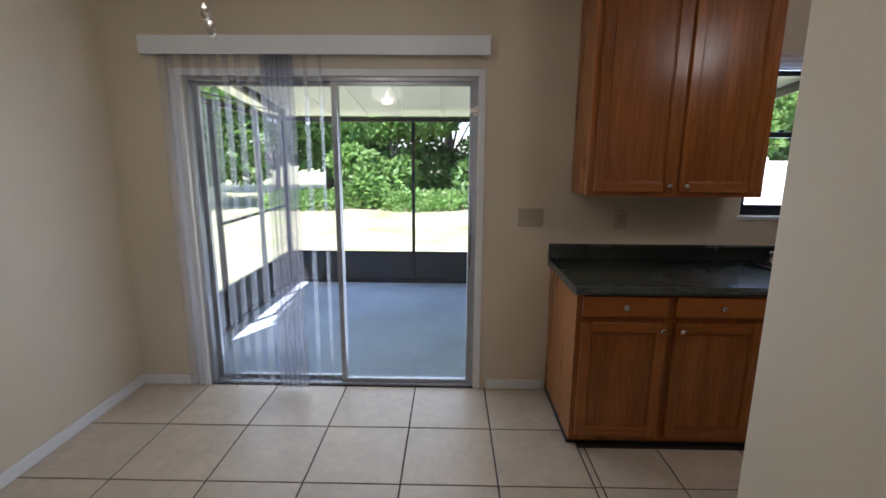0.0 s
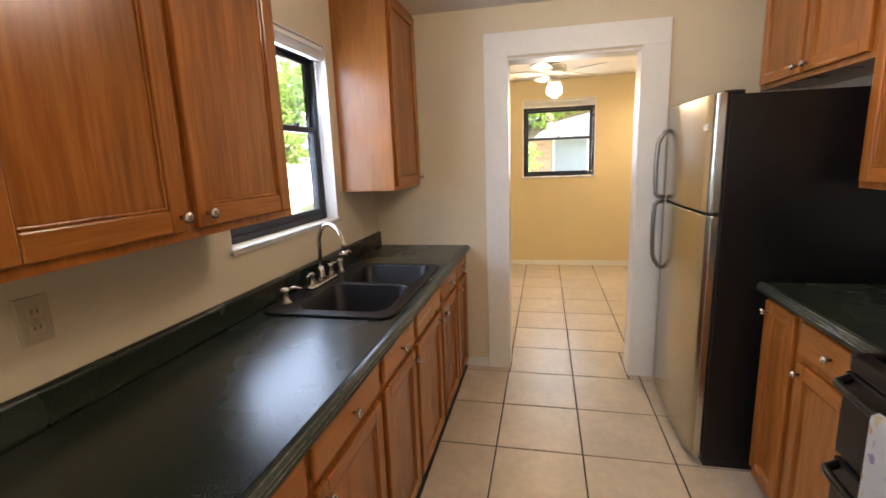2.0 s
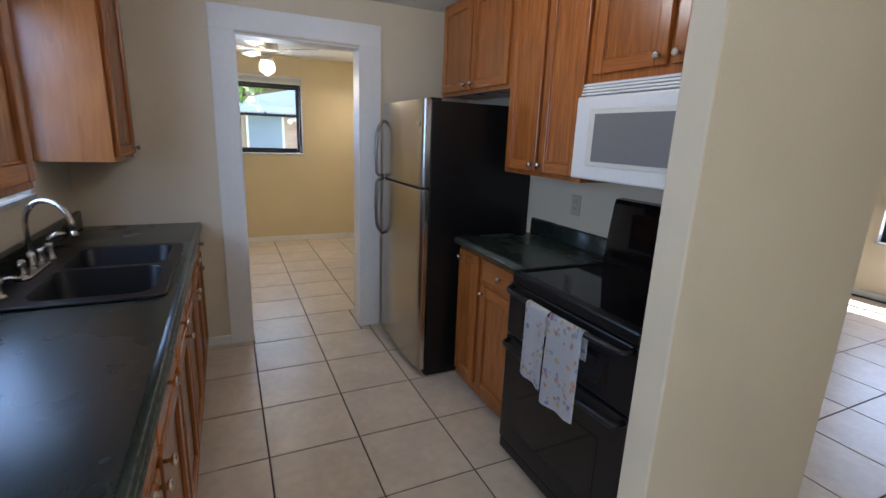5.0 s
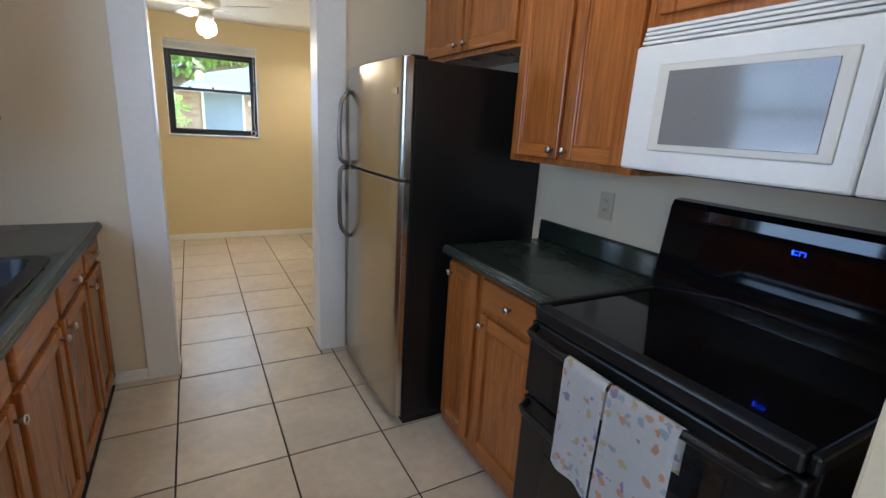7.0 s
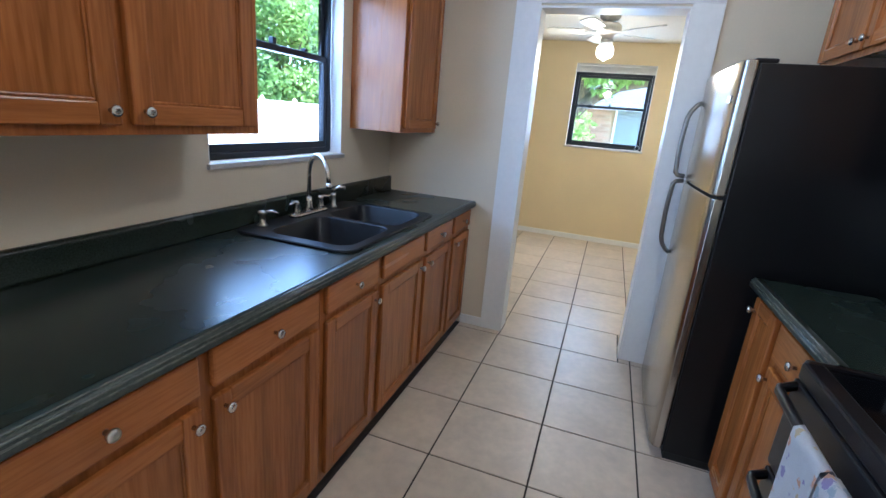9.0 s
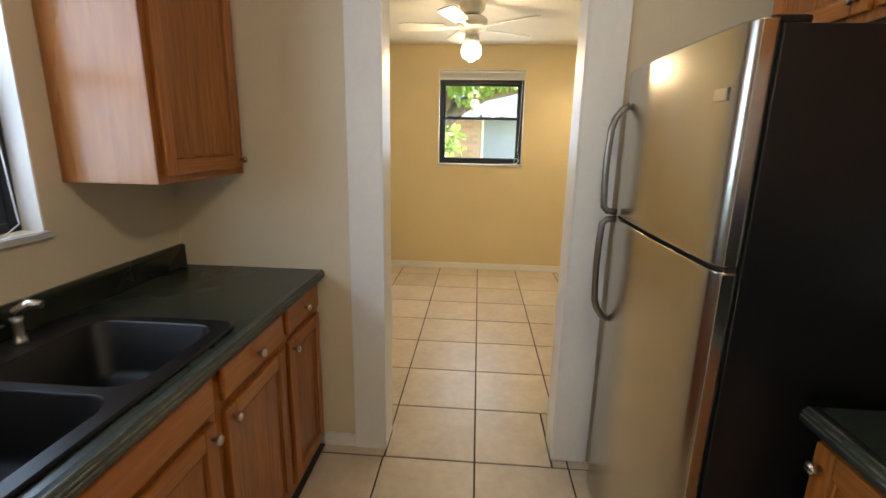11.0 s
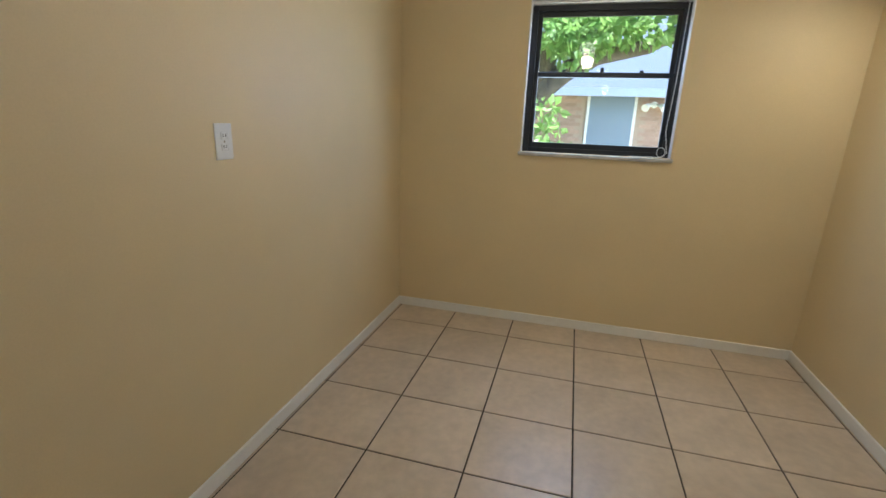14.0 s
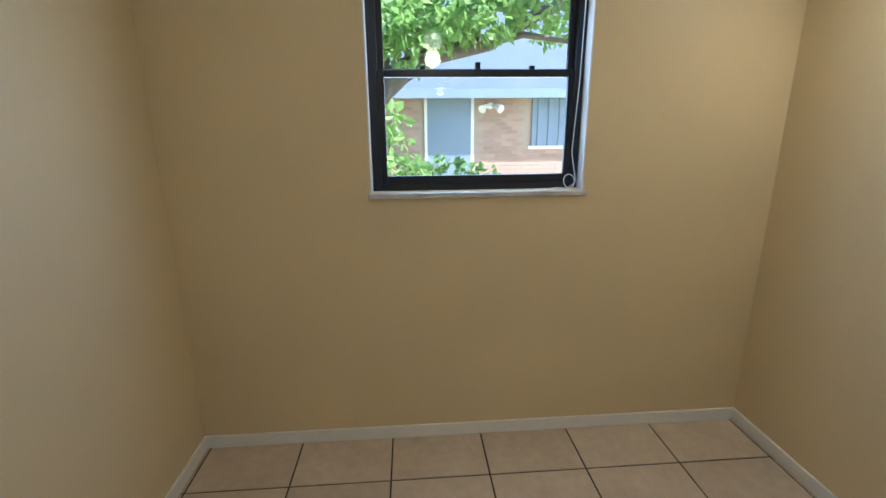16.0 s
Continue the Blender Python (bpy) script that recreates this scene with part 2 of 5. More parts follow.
def towel_cloth():
    """White cotton with scattered printed flowers in orange, violet and blue."""
    m = material("floral_cotton", (0.74, 0.73, 0.75), 0.95, grain=0.06, scale=300, bump=0.4)
    nt = m.node_tree
    b = nt.nodes["Principled BSDF"]
    base = b.inputs["Base Color"].links[0].from_socket
    co = nt.nodes.new("ShaderNodeTexCoord")
    wob = nt.nodes.new("ShaderNodeTexNoise")
    wob.inputs["Scale"].default_value = 60
    add = nt.nodes.new("ShaderNodeVectorMath")
    add.operation = "MULTIPLY_ADD"
    add.inputs[1].default_value = (0.03, 0.03, 0.03)
    nt.links.new(co.outputs["Object"], wob.inputs["Vector"])
    nt.links.new(wob.outputs["Color"], add.inputs[0])
    nt.links.new(co.outputs["Object"], add.inputs[2])
    vor = nt.nodes.new("ShaderNodeTexVoronoi")
    vor.inputs["Scale"].default_value = 34
    nt.links.new(add.outputs[0], vor.inputs["Vector"])
    mask = nt.nodes.new("ShaderNodeValToRGB")
    mask.color_ramp.elements[0].position, mask.color_ramp.elements[1].position = 0.32, 0.40
    mask.color_ramp.elements[0].color, mask.color_ramp.elements[1].color = (1, 1, 1, 1), (0, 0, 0, 1)
    nt.links.new(vor.outputs["Distance"], mask.inputs[0])
    sep = nt.nodes.new("ShaderNodeSeparateColor")
    nt.links.new(vor.outputs["Color"], sep.inputs[0])
    tint = nt.nodes.new("ShaderNodeValToRGB")
    tint.color_ramp.interpolation = "CONSTANT"
    els = tint.color_ramp.elements
    els[0].color, els[1].color = (0.74, 0.73, 0.75, 1), (0.68, 0.40, 0.27, 1)
    els[1].position = 0.22
    for p, c in ((0.52, (0.38, 0.32, 0.54, 1)), (0.70, (0.66, 0.54, 0.33, 1)), (0.84, (0.44, 0.51, 0.58, 1))):
        els.new(p).color = c
    nt.links.new(sep.outputs[0], tint.inputs[0])
    mix = nt.nodes.new("ShaderNodeMixRGB")
    nt.links.new(mask.outputs[0], mix.inputs[0])
    nt.links.new(base, mix.inputs[1])
    nt.links.new(tint.outputs[0], mix.inputs[2])
    nt.links.new(mix.outputs[0], b.inputs["Base Color"])
    return m


TOWEL = towel_cloth()


# ---- building helpers ----
def box(bm, x0, y0, z0, x1, y1, z1, bevel=0.0):
    """A box, its edges rounded by a chamfer, added to bm."""
    r = bmesh.ops.create_cube(bm, size=1)
    vs = r["verts"]
    bmesh.ops.scale(bm, verts=vs, vec=(abs(x1 - x0), abs(y1 - y0), abs(z1 - z0)))
    bmesh.ops.translate(bm, verts=vs, vec=((x0 + x1) / 2, (y0 + y1) / 2, (z0 + z1) / 2))
    if bevel:
        es = list({e for v in vs for e in v.link_edges})
        bmesh.ops.bevel(bm, geom=es, offset=bevel, segments=2, affect="EDGES", profile=0.5)
    return bm


def boxes(*dims, bevel=0.0):
    bm = bmesh.new()
    for d in dims:
        box(bm, *d, bevel=bevel)
    return bm


def pierced(us, zs, holes, d0, d1, make):
    """One plate in a plane with rectangular openings. us, zs: cuts; holes: (u0, u1, z0, z1); make(u, d, z) gives a point."""
    bm = bmesh.new()
    seen = {}

    def v(i, j, d):
        if (i, j, d) not in seen:
            seen[(i, j, d)] = bm.verts.new(make(us[i], d, zs[j]))
        return seen[(i, j, d)]

    def solid(i, j):
        if not (0 <= i < len(us) - 1 and 0 <= j < len(zs) - 1):
            return False
        u, z = (us[i] + us[i + 1]) / 2, (zs[j] + zs[j + 1]) / 2
        return not any(a < u < b and c < z < e for a, b, c, e in holes)
    for i in range(len(us) - 1):
        for j in range(len(zs) - 1):
            if not solid(i, j):
                continue
            for d in (d0, d1):
                bm.faces.new([v(i, j, d), v(i + 1, j, d), v(i + 1, j + 1, d), v(i, j + 1, d)])
            for di, dj, a, b in ((-1, 0, (i, j), (i, j + 1)), (1, 0, (i + 1, j), (i + 1, j + 1)), (0, -1, (i, j), (i + 1, j)), (0, 1, (i, j + 1), (i + 1, j + 1))):
                if not solid(i + di, j + dj):
                    bm.faces.new([v(*a, d0), v(*b, d0), v(*b, d1), v(*a, d1)])
    return bm


def ring(bm, pts):
    return [bm.verts.new(p) for p in pts]


def loft(bm, loops, cap0=True, cap1=True, closed=True):
    rs = [ring(bm, l) for l in loops]
    n = len(rs[0])
    for a, b in zip(rs, rs[1:]):
        for i in range(n if closed else n - 1):
            f = bm.faces.new((a[i], a[(i + 1) % n], b[(i + 1) % n], b[i]))
            f.smooth = True
    if cap0:
        bm.faces.new(rs[0][::-1])
    if cap1:
        bm.faces.new(rs[-1])
    return bm


def turned(bm, place, profile, axis="z", n=16):
    """A turned shape: profile of (radius, height) along an axis from place."""
    loops = []
    for r, h in profile:
        l = []
        for i in range(n):
            a = 2 * math.pi * i / n
            u, v = r * math.cos(a), r * math.sin(a)
            p = {"z": (u, v, h), "y": (u, h, -v), "x": (h, u, v)}[axis]
            l.append(Vector(place) + Vector(p))
        loops.append(l)
    loft(bm, loops)
    return bm


def tube(bm, pts, radius, n=10):
    """A round bar along points."""
    pts = [Vector(p) for p in pts]
    rad = radius if isinstance(radius, (list, tuple)) else [radius] * len(pts)
    loops, side = [], None
    for i, p in enumerate(pts):
        d = (pts[min(i + 1, len(pts) - 1)] - pts[max(i - 1, 0)]).normalized()
        ref = side or (Vector((0, 0, 1)) if abs(d.z) < 0.9 else Vector((1, 0, 0)))
        u = (ref - d * ref.dot(d)).normalized()
        v = d.cross(u)
        side = u
        loops.append([p + rad[i] * (u * math.cos(2 * math.pi * k / n) + v * math.sin(2 * math.pi * k / n)) for k in range(n)])
    return loft(bm, loops)


def rounded(x0, y0, x1, y1, r, z, n=5):
    """A rounded rectangle as a loop of points."""
    out = []
    for cx, cy, a0 in ((x1 - r, y1 - r, 0), (x0 + r, y1 - r, 90), (x0 + r, y0 + r, 180), (x1 - r, y0 + r, 270)):
        for k in range(n + 1):
            a = radians(a0 + 90 * k / n)
            out.append((cx + r * math.cos(a), cy + r * math.sin(a), z))
    return out


def mesh_of(name, bm, mat):
    bmesh.ops.recalc_face_normals(bm, faces=bm.faces[:])
    me = bpy.data.meshes.new(name)
    bm.to_mesh(me)
    bm.free()
    me.materials.append(mat)
    return me


def part(name, bm, mat, parent, label=""):
    """Links a bmesh, drawn in world places, as one mesh under a thing or a part."""
    ob = new(name, mesh_of(name, bm, mat))
    m, p = Matrix.Identity(4), parent
    while p is not None:
        m = p.matrix_basis @ m if p.parent is None else m
        p = p.parent
    ob.parent = parent
    if parent.parent is None:
        ob.matrix_parent_inverse = parent.matrix_basis.inverted()
    if label:
        ob["label"] = label
    return ob


def thing(name, place, label, category, group=""):
    ob = new(name)
    ob.empty_display_size = 0.1
    ob.matrix_basis = Matrix.Translation(place)
    return tagged(ob, label, category, group)


def structure(name, bm, mat, label="", category=""):
    return tagged(new(name, mesh_of(name, bm, mat)), label, category, kind="structure")


# ---- structure: plan ----
NY, DNY = 4.005, 3.965            # north wall, in kitchen and dining room
WX, EX, DWX, DEX = -1.85, 3.70, 3.83, 7.04
SY, DSY, LSY = 1.34, 1.25, -3.2   # south walls of kitchen, dining room, living room
CH, DCH = 2.46, 2.50
T = 0.14

# north wall of nook and kitchen with patio door and window openings
structure("wall_north", pierced([WX - T, -1.38, 0.43, 2.08, 3.05, EX], [-0.1, -0.02, 1.20, 2.03, 2.16, CH],
          [(-1.38, 0.43, -0.02, 2.03), (2.08, 3.05, 1.20, 2.16)], NY, NY + T, lambda u, d, z: (u, d, z)),
          PAINT, "cream painted wall with patio door and window openings", "wall")
structure("wall_nook_west", boxes((WX - T, LSY, -0.1, WX, NY, CH)), PAINT, "plain cream painted wall", "wall")
structure("wall_opening", pierced([SY - 0.23, 2.225, 3.055, NY + T], [-0.1, -0.02, 2.14, DCH], [(2.225, 3.055, -0.02, 2.14)], EX, DWX, lambda u, d, z: (d, u, z)),
          PAINT, "cream wall with a cased opening to the dining room", "wall")
structure("wall_kitchen_south", boxes((1.08, 1.23, -0.1, EX, SY, CH)), PAINT, "cream painted wall behind the range", "wall")
structure("wall_partition", boxes((0.982, 1.23, -0.1, 1.08, 2.105, CH), bevel=0.006), PAINT, "end of a short cream partition wall", "wall")
structure("wall_dining_north", boxes((DWX, DNY, -0.1, DEX + T, DNY + T + 0.04, DCH)), DINING_PAINT, "plain yellower cream wall", "wall")
structure("wall_dining_south", boxes((DWX, DSY - T, -0.1, DEX + T, DSY, DCH)), DINING_PAINT, "plain yellower cream wall", "wall")
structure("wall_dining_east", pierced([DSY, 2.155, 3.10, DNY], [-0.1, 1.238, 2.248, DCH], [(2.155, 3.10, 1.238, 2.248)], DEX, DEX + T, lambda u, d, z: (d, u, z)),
          DINING_PAINT, "yellower cream wall with a window opening", "wall")
structure("wall_living_south", pierced([WX - T, 1.15, 2.65, EX + T], [-0.1, 0.62, 2.05, CH], [(1.15, 2.65, 0.62, 2.05)], LSY - T, LSY, lambda u, d, z: (u, d, z)),
          PAINT, "cream painted wall with a wide window", "wall")
structure("wall_living_east", boxes((EX, LSY, -0.1, EX + T, 1.11, CH), (EX - 0.001, 1.10, -0.1, EX, 1.23, CH)), PAINT, "plain cream painted wall", "wall")
structure("ceiling", boxes((WX - T, LSY - T, CH, EX, NY + T, CH + 0.12)), CEILING, "off-white textured ceiling", "ceiling")
structure("ceiling_dining", boxes((EX, DSY - T, DCH, DEX + T, DNY + T + 0.04, DCH + 0.12)), CEILING, "off-white textured ceiling", "ceiling")


def skirting(name, *runs):
    bm = bmesh.new()
    for x0, y0, x1, y1 in runs:
        box(bm, x0, y0, 0.0, x1, y1, 0.068, bevel=0.004)
    structure(name, bm, TRIM, "white painted baseboard", "baseboard")


B = 0.013
skirting("baseboard_nook", (WX, NY - B, -1.48, NY), (0.52, NY - B, 0.90, NY), (WX, LSY, WX + B, NY - B), (3.70 - B, 3.19, 3.70, 3.36))
skirting("baseboard_partition", (0.982 - B, 1.23 - B, 0.982, 2.105 + B), (0.982, 2.105, 1.08, 2.105 + B), (0.982, 1.23 - B, EX, 1.23))
skirting("baseboard_dining", (DWX, DNY - B, DEX, DNY), (DWX, DSY, DEX, DSY + B), (DEX - B, DSY + B, DEX, DNY - B), (DWX, 3.19, DWX + B, DNY - B), (DWX, DSY + B, DWX + B, 2.07))
skirting("baseboard_living", (WX + B, LSY, EX, LSY + B), (EX - B, LSY + B, EX, 1.23 - B))

# casing of the opening, both sides, and its lining
for n, (a, b) in enumerate(((EX - 0.018, EX), (DWX, DWX + 0.018)), 1):
    structure(f"trim_opening_{n}", boxes((a, 3.05, 0, b, 3.20, 2.155), (a, 2.07, 0, b, 2.23, 2.155), (a, 2.07, 2.155, b, 3.20, 2.30), bevel=0.003), TRIM, "wide flat white door casing", "trim")
structure("trim_opening_lining", boxes((EX - 0.020, 3.043, 0, DWX + 0.020, 3.055, 2.14), (EX - 0.020, 2.225, 0, DWX + 0.020, 2.237, 2.14), (EX - 0.020, 2.237, 2.128, DWX + 0.020, 3.043, 2.14), bevel=0.002), TRIM, "white painted jamb lining", "trim")

# ---- patio door ----
def patio_door():
    d = structure("door_1", boxes((-1.38, NY + 0.02, 0.0, -1.352, NY + 0.12, 2.03), (0.402, NY + 0.02, 0.0, 0.43, NY + 0.12, 2.03),
                                  (-1.352, NY + 0.02, 2.002, 0.402, NY + 0.12, 2.03), (-1.352, NY + 0.01, 0.0, 0.402, NY + 0.12, 0.018), bevel=0.003),
                  ALU, "aluminium sliding glass patio door, closed", "door")
    for x0, x1, y in ((-1.352, -0.44, NY + 0.085), (-0.475, 0.402, NY + 0.045)):
        leaf = part("sash", boxes((x0, y - 0.016, 0.018, x0 + 0.034, y + 0.016, 2.002), (x1 - 0.022, y - 0.016, 0.018, x1, y + 0.016, 2.002),
                                  (x0 + 0.034, y - 0.016, 0.018, x1 - 0.022, y + 0.016, 0.045), (x0 + 0.034, y - 0.016, 1.978, x1 - 0.022, y + 0.016, 2.002), bevel=0.002), ALU, d)
        pane = part("pane", boxes((x0 + 0.034, y - 0.003, 0.045, x1 - 0.022, y + 0.003, 1.978)), GLASS, leaf)
        pane.visible_shadow = False
    part("door_handle", boxes((0.382, NY + 0.004, 0.86, 0.40, NY + 0.016, 1.06), (0.385, NY + 0.016, 0.88, 0.397, NY + 0.03, 0.90), (0.385, NY + 0.016, 1.02, 0.397, NY + 0.03, 1.04), bevel=0.003), HANDLE, d, "dark metal pull handle")
    part("latch", boxes((0.405, NY - 0.012, 1.80, 0.43, NY + 0.02, 1.86), (0.38, NY - 0.02, 1.815, 0.41, NY + 0.01, 1.845), bevel=0.003), NICKEL, d, "worn metal security latch")
    structure("trim_patio_door", boxes((0.43, NY - 0.012, 0, 0.475, NY, 2.07), (-1.45, NY - 0.012, 0, -1.38, NY, 2.07), (-1.38, NY - 0.012, 2.03, 0.43, NY, 2.07), bevel=0.003), TRIM, "painted door casing", "trim")


patio_door()


def vertical_blind():
    t = thing("vertical_blind", (-0.5, NY - 0.06, 2.09), "white valance with clear plastic vertical vanes drawn half aside", "blind")
    part("valance", boxes((-1.55, NY - 0.115, 2.13, 0.488, NY - 0.10, 2.232), (-1.55, NY - 0.10, 2.13, -1.535, NY, 2.232), (0.473, NY - 0.10, 2.13, 0.488, NY, 2.232), (-1.535, NY - 0.10, 2.222, 0.473, NY, 2.232), bevel=0.002), WHITE, t)
    part("head_rail", boxes((-1.50, NY - 0.08, 2.155, 0.45, NY - 0.04, 2.19)), ALU, t)
    places = [(-1.45, 20, VANE), (-1.41, 28, VANE), (-1.31, 0, VANE), (-1.23, 2, VANE), (-1.15, -2, VANE), (-1.075, 3, VANE), (-1.0, 0, VANE), (-0.92, -3, VANE), (-0.60, 0, VANE), (-0.51, 4, VANE)]
    places += [(-0.86 + 0.021 * k, 58 - 6 * (k % 3), VANE_STACK) for k in range(9)]
    for x, turn, mat in places:
        bm = bmesh.new()
        a = radians(90 + turn) if turn < 15 else radians(180 - turn)
        loops = []
        for z in (0.03, 2.155):
            l = []
            for s, off in ((-1, 0), (-0.5, 0.006), (0, 0.008), (0.5, 0.006), (1, 0), (1, -0.0012), (0.5, 0.0048), (0, 0.0068), (-0.5, 0.0048), (-1, -0.0012)):
                u, v = 0.044 * s, off
                l.append((x + u * math.cos(a) - v * math.sin(a), NY - 0.06 + u * math.sin(a) + v * math.cos(a), z))
            loops.append(l)
        loft(bm, loops)
        v = part("vane", bm, mat, t)
        v.visible_shadow = False


vertical_blind()


# ---- windows ----
def hung_window(name, origin, along, out, width, z0, z1, reveal_top, sill_label):
    """A dark single-hung window with sill and lining in an opening. origin: the opening's first corner on the room face; along and out: plan directions."""
    o, a, n = Vector(origin), Vector(along), Vector(out)

    def slab(bm, u0, u1, d0, d1, za, zb, bevel=0.0):
        p, q = o + a * u0 + n * d0, o + a * u1 + n * d1
        box(bm, min(p.x, q.x), min(p.y, q.y), za, max(p.x, q.x), max(p.y, q.y), zb, bevel)
        return bm
    w = width
    frame_bm = bmesh.new()
    slab(frame_bm, 0.006, 0.045, 0.07, 0.13, z0, z1, 0.003)
    slab(frame_bm, w - 0.045, w - 0.006, 0.07, 0.13, z0, z1, 0.003)
    slab(frame_bm, 0.045, w - 0.045, 0.07, 0.13, z1 - 0.035, z1, 0.003)
    slab(frame_bm, 0.045, w - 0.045, 0.07, 0.13, z0, z0 + 0.03, 0.003)
    win = structure(name, frame_bm, BRONZE, "dark bronze aluminium single-hung window, closed", "window")
    mid = z0 + 0.53 * (z1 - z0)
    for sash, za, zb, d in (("upper_sash", mid, z1 - 0.035, 0.105), ("lower_sash", z0 + 0.03, mid + 0.03, 0.085)):
        bm = bmesh.new()
        slab(bm, 0.045, 0.072, d - 0.01, d + 0.01, za, zb, 0.002)
        slab(bm, w - 0.072, w - 0.045, d - 0.01, d + 0.01, za, zb, 0.002)
        slab(bm, 0.072, w - 0.072, d - 0.01, d + 0.01, za, za + 0.035, 0.002)
        slab(bm, 0.072, w - 0.072, d - 0.01, d + 0.01, zb - 0.03, zb, 0.002)
        s = part(sash, bm, BRONZE, win)
        pane = part("pane", slab(bmesh.new(), 0.072, w - 0.072, d - 0.002, d + 0.002, za + 0.035, zb - 0.03), GLASS, s)
        pane.visible_shadow = False
        if sash == "lower_sash":
            for u in (0.25, 0.5, 0.75):
                part("latch", slab(bmesh.new(), w * u - 0.012, w * u + 0.012, d - 0.018, d + 0.008, zb, zb + (0.03 if u == 0.5 else 0.016), 0.003), BRONZE, s)
    lining = bmesh.new()
    slab(lining, 0.0, 0.006, 0.001, 0.13, z0, reveal_top)
    slab(lining, w - 0.006, w, 0.001, 0.13, z0, reveal_top)
    slab(lining, 0.006, w - 0.006, 0.001, 0.13, reveal_top - 0.006, reveal_top)
    part("window_lining", lining, TRIM, win, "white painted reveal")
    part("window_sill", slab(bmesh.new(), -0.012, w + 0.012, -0.018, 0.07, z0 - 0.024, z0, 0.004), MARBLE, win, sill_label)
    if reveal_top > z1 + 0.01:
        part("window_head", slab(bmesh.new(), 0.006, w - 0.006, 0.08, 0.13, z1, reveal_top - 0.006), TRIM, win)
    return slab


kslab = hung_window("window_1", (2.08, NY, 0), (1, 0, 0), (0, 1, 0), 0.97, 1.20, 2.12, 2.16, "white marble sill")
dslab = hung_window("window_2", (DEX, 3.10, 0), (0, -1, 0), (1, 0, 0), 0.945, 1.238, 2.15, 2.248, "white marble sill")


def raised_blind(slab, w, top, place, slats):
    t = thing("mini_blind", place, "white mini blind drawn fully up at the window head", "blind")
    part("head_rail", slab(bmesh.new(), 0.008, w - 0.008, 0.012, 0.045, top - 0.032, top - 0.008, 0.002), WHITE, t)
    for k in range(slats):
        part("slat", slab(bmesh.new(), 0.012, w - 0.012, 0.014, 0.043, top - 0.037 - 0.0042 * k, top - 0.0345 - 0.0042 * k), WHITE, t)
    low = top - 0.036 - 0.0042 * slats
    part("bottom_rail", slab(bmesh.new(), 0.010, w - 0.010, 0.013, 0.044, low - 0.013, low, 0.002), TRIM, t)
    return t


kb = raised_blind(kslab, 0.97, 2.158, (2.56, NY + 0.03, 2.12), 8)
db = raised_blind(dslab, 0.945, 2.246, (DEX + 0.03, 2.63, 2.22), 11)
part("lift_cord", tube(bmesh.new(), [(DEX + 0.03, 2.185, 2.19), (DEX + 0.035, 2.19, 1.7), (DEX + 0.05, 2.20, 1.4), (DEX + 0.03, 2.18, 1.27), (DEX + 0.02, 2.22, 1.243), (DEX + 0.03, 2.27, 1.245), (DEX + 0.015, 2.33, 1.242), (DEX + 0.03, 2.40, 1.242)], 0.0022, 6), WHITE, db, "thin white cord coiled on the sill")
part("cord_loop", tube(bmesh.new(), [(DEX + 0.02 + 0.01 * math.sin(a), 2.215 + 0.025 * math.cos(a), 1.275 + 0.03 * math.sin(a)) for a in [k * 0.45 for k in range(16)]], 0.0022, 6), WHITE, db)
part("lift_cord", tube(bmesh.new(), [(2.98, NY + 0.03, 2.1), (2.99, NY + 0.04, 1.6), (3.0, NY + 0.03, 1.23), (2.94, NY + 0.02, 1.204), (2.88, NY + 0.03, 1.204)], 0.0022, 6), WHITE, kb, "thin white cord coiled on the sill")

# window of the living room
hung_window("window_3", (2.65, LSY, 0), (-1, 0, 0), (0, -1, 0), 1.5, 0.62, 2.03, 2.05, "white marble sill")


# ---- cabinets ----
def framed_door(name, x0, x1, z0, z1, y, face, parent, knob=None, flat=False):
    """A door or drawer front lying in a plane of y; face is -1 when it looks south, +1 north. knob: its place in x, z."""
    th = 0.02
    ya, yb = y, y + face * th
    bm = bmesh.new()
    if flat:
        box(bm, x0, min(ya, yb), z0, x1, max(ya, yb), z1, bevel=0.007)
        d = part(name, bm, OAK_FLAT, parent)
    else:
        s = 0.055
        c = y + face * 0.008
        d = part(name, boxes((x0 + 0.003, min(ya, c), z0 + 0.003, x1 - 0.003, max(ya, c), z1 - 0.003)), OAK, parent)
        lo, hi = min(c, yb), max(c, yb)
        for q in ((x0, z0, x0 + s, z1), (x1 - s, z0, x1, z1)):
            part("stile", boxes((q[0], min(ya, yb), q[1], q[2], max(ya, yb), q[3]), bevel=0.005), OAK, d)
        for q in ((x0 + s, z0, x1 - s, z0 + s), (x0 + s, z1 - s, x1 - s, z1)):
            part("rail", boxes((q[0], min(ya, yb) + 0.0005, q[1], q[2], max(ya, yb) - 0.0005, q[3]), bevel=0.005), OAK_FLAT, d)
        lip = bmesh.new()
        e = y + face * 0.013
        for q in ((x0 + s, z0 + s, x0 + s + 0.008, z1 - s), (x1 - s - 0.008, z0 + s, x1 - s, z1 - s), (x0 + s, z0 + s, x1 - s, z0 + s + 0.008), (x0 + s, z1 - s - 0.008, x1 - s, z1 - s)):
            box(lip, q[0], min(c, e), q[1], q[2], max(c, e), q[3], bevel=0.003)
        part("moulding", lip, OAK, d)
    if knob:
        bm = bmesh.new()
        turned(bm, (knob[0], yb, knob[1]), [(0.006, 0), (0.005, face * 0.012), (0.012, face * 0.016), (0.015, face * 0.021), (0.013, face * 0.027), (0.006, face * 0.030)], "y", 14)
        part("knob", bm, NICKEL, d, "round brushed nickel knob")
    return d


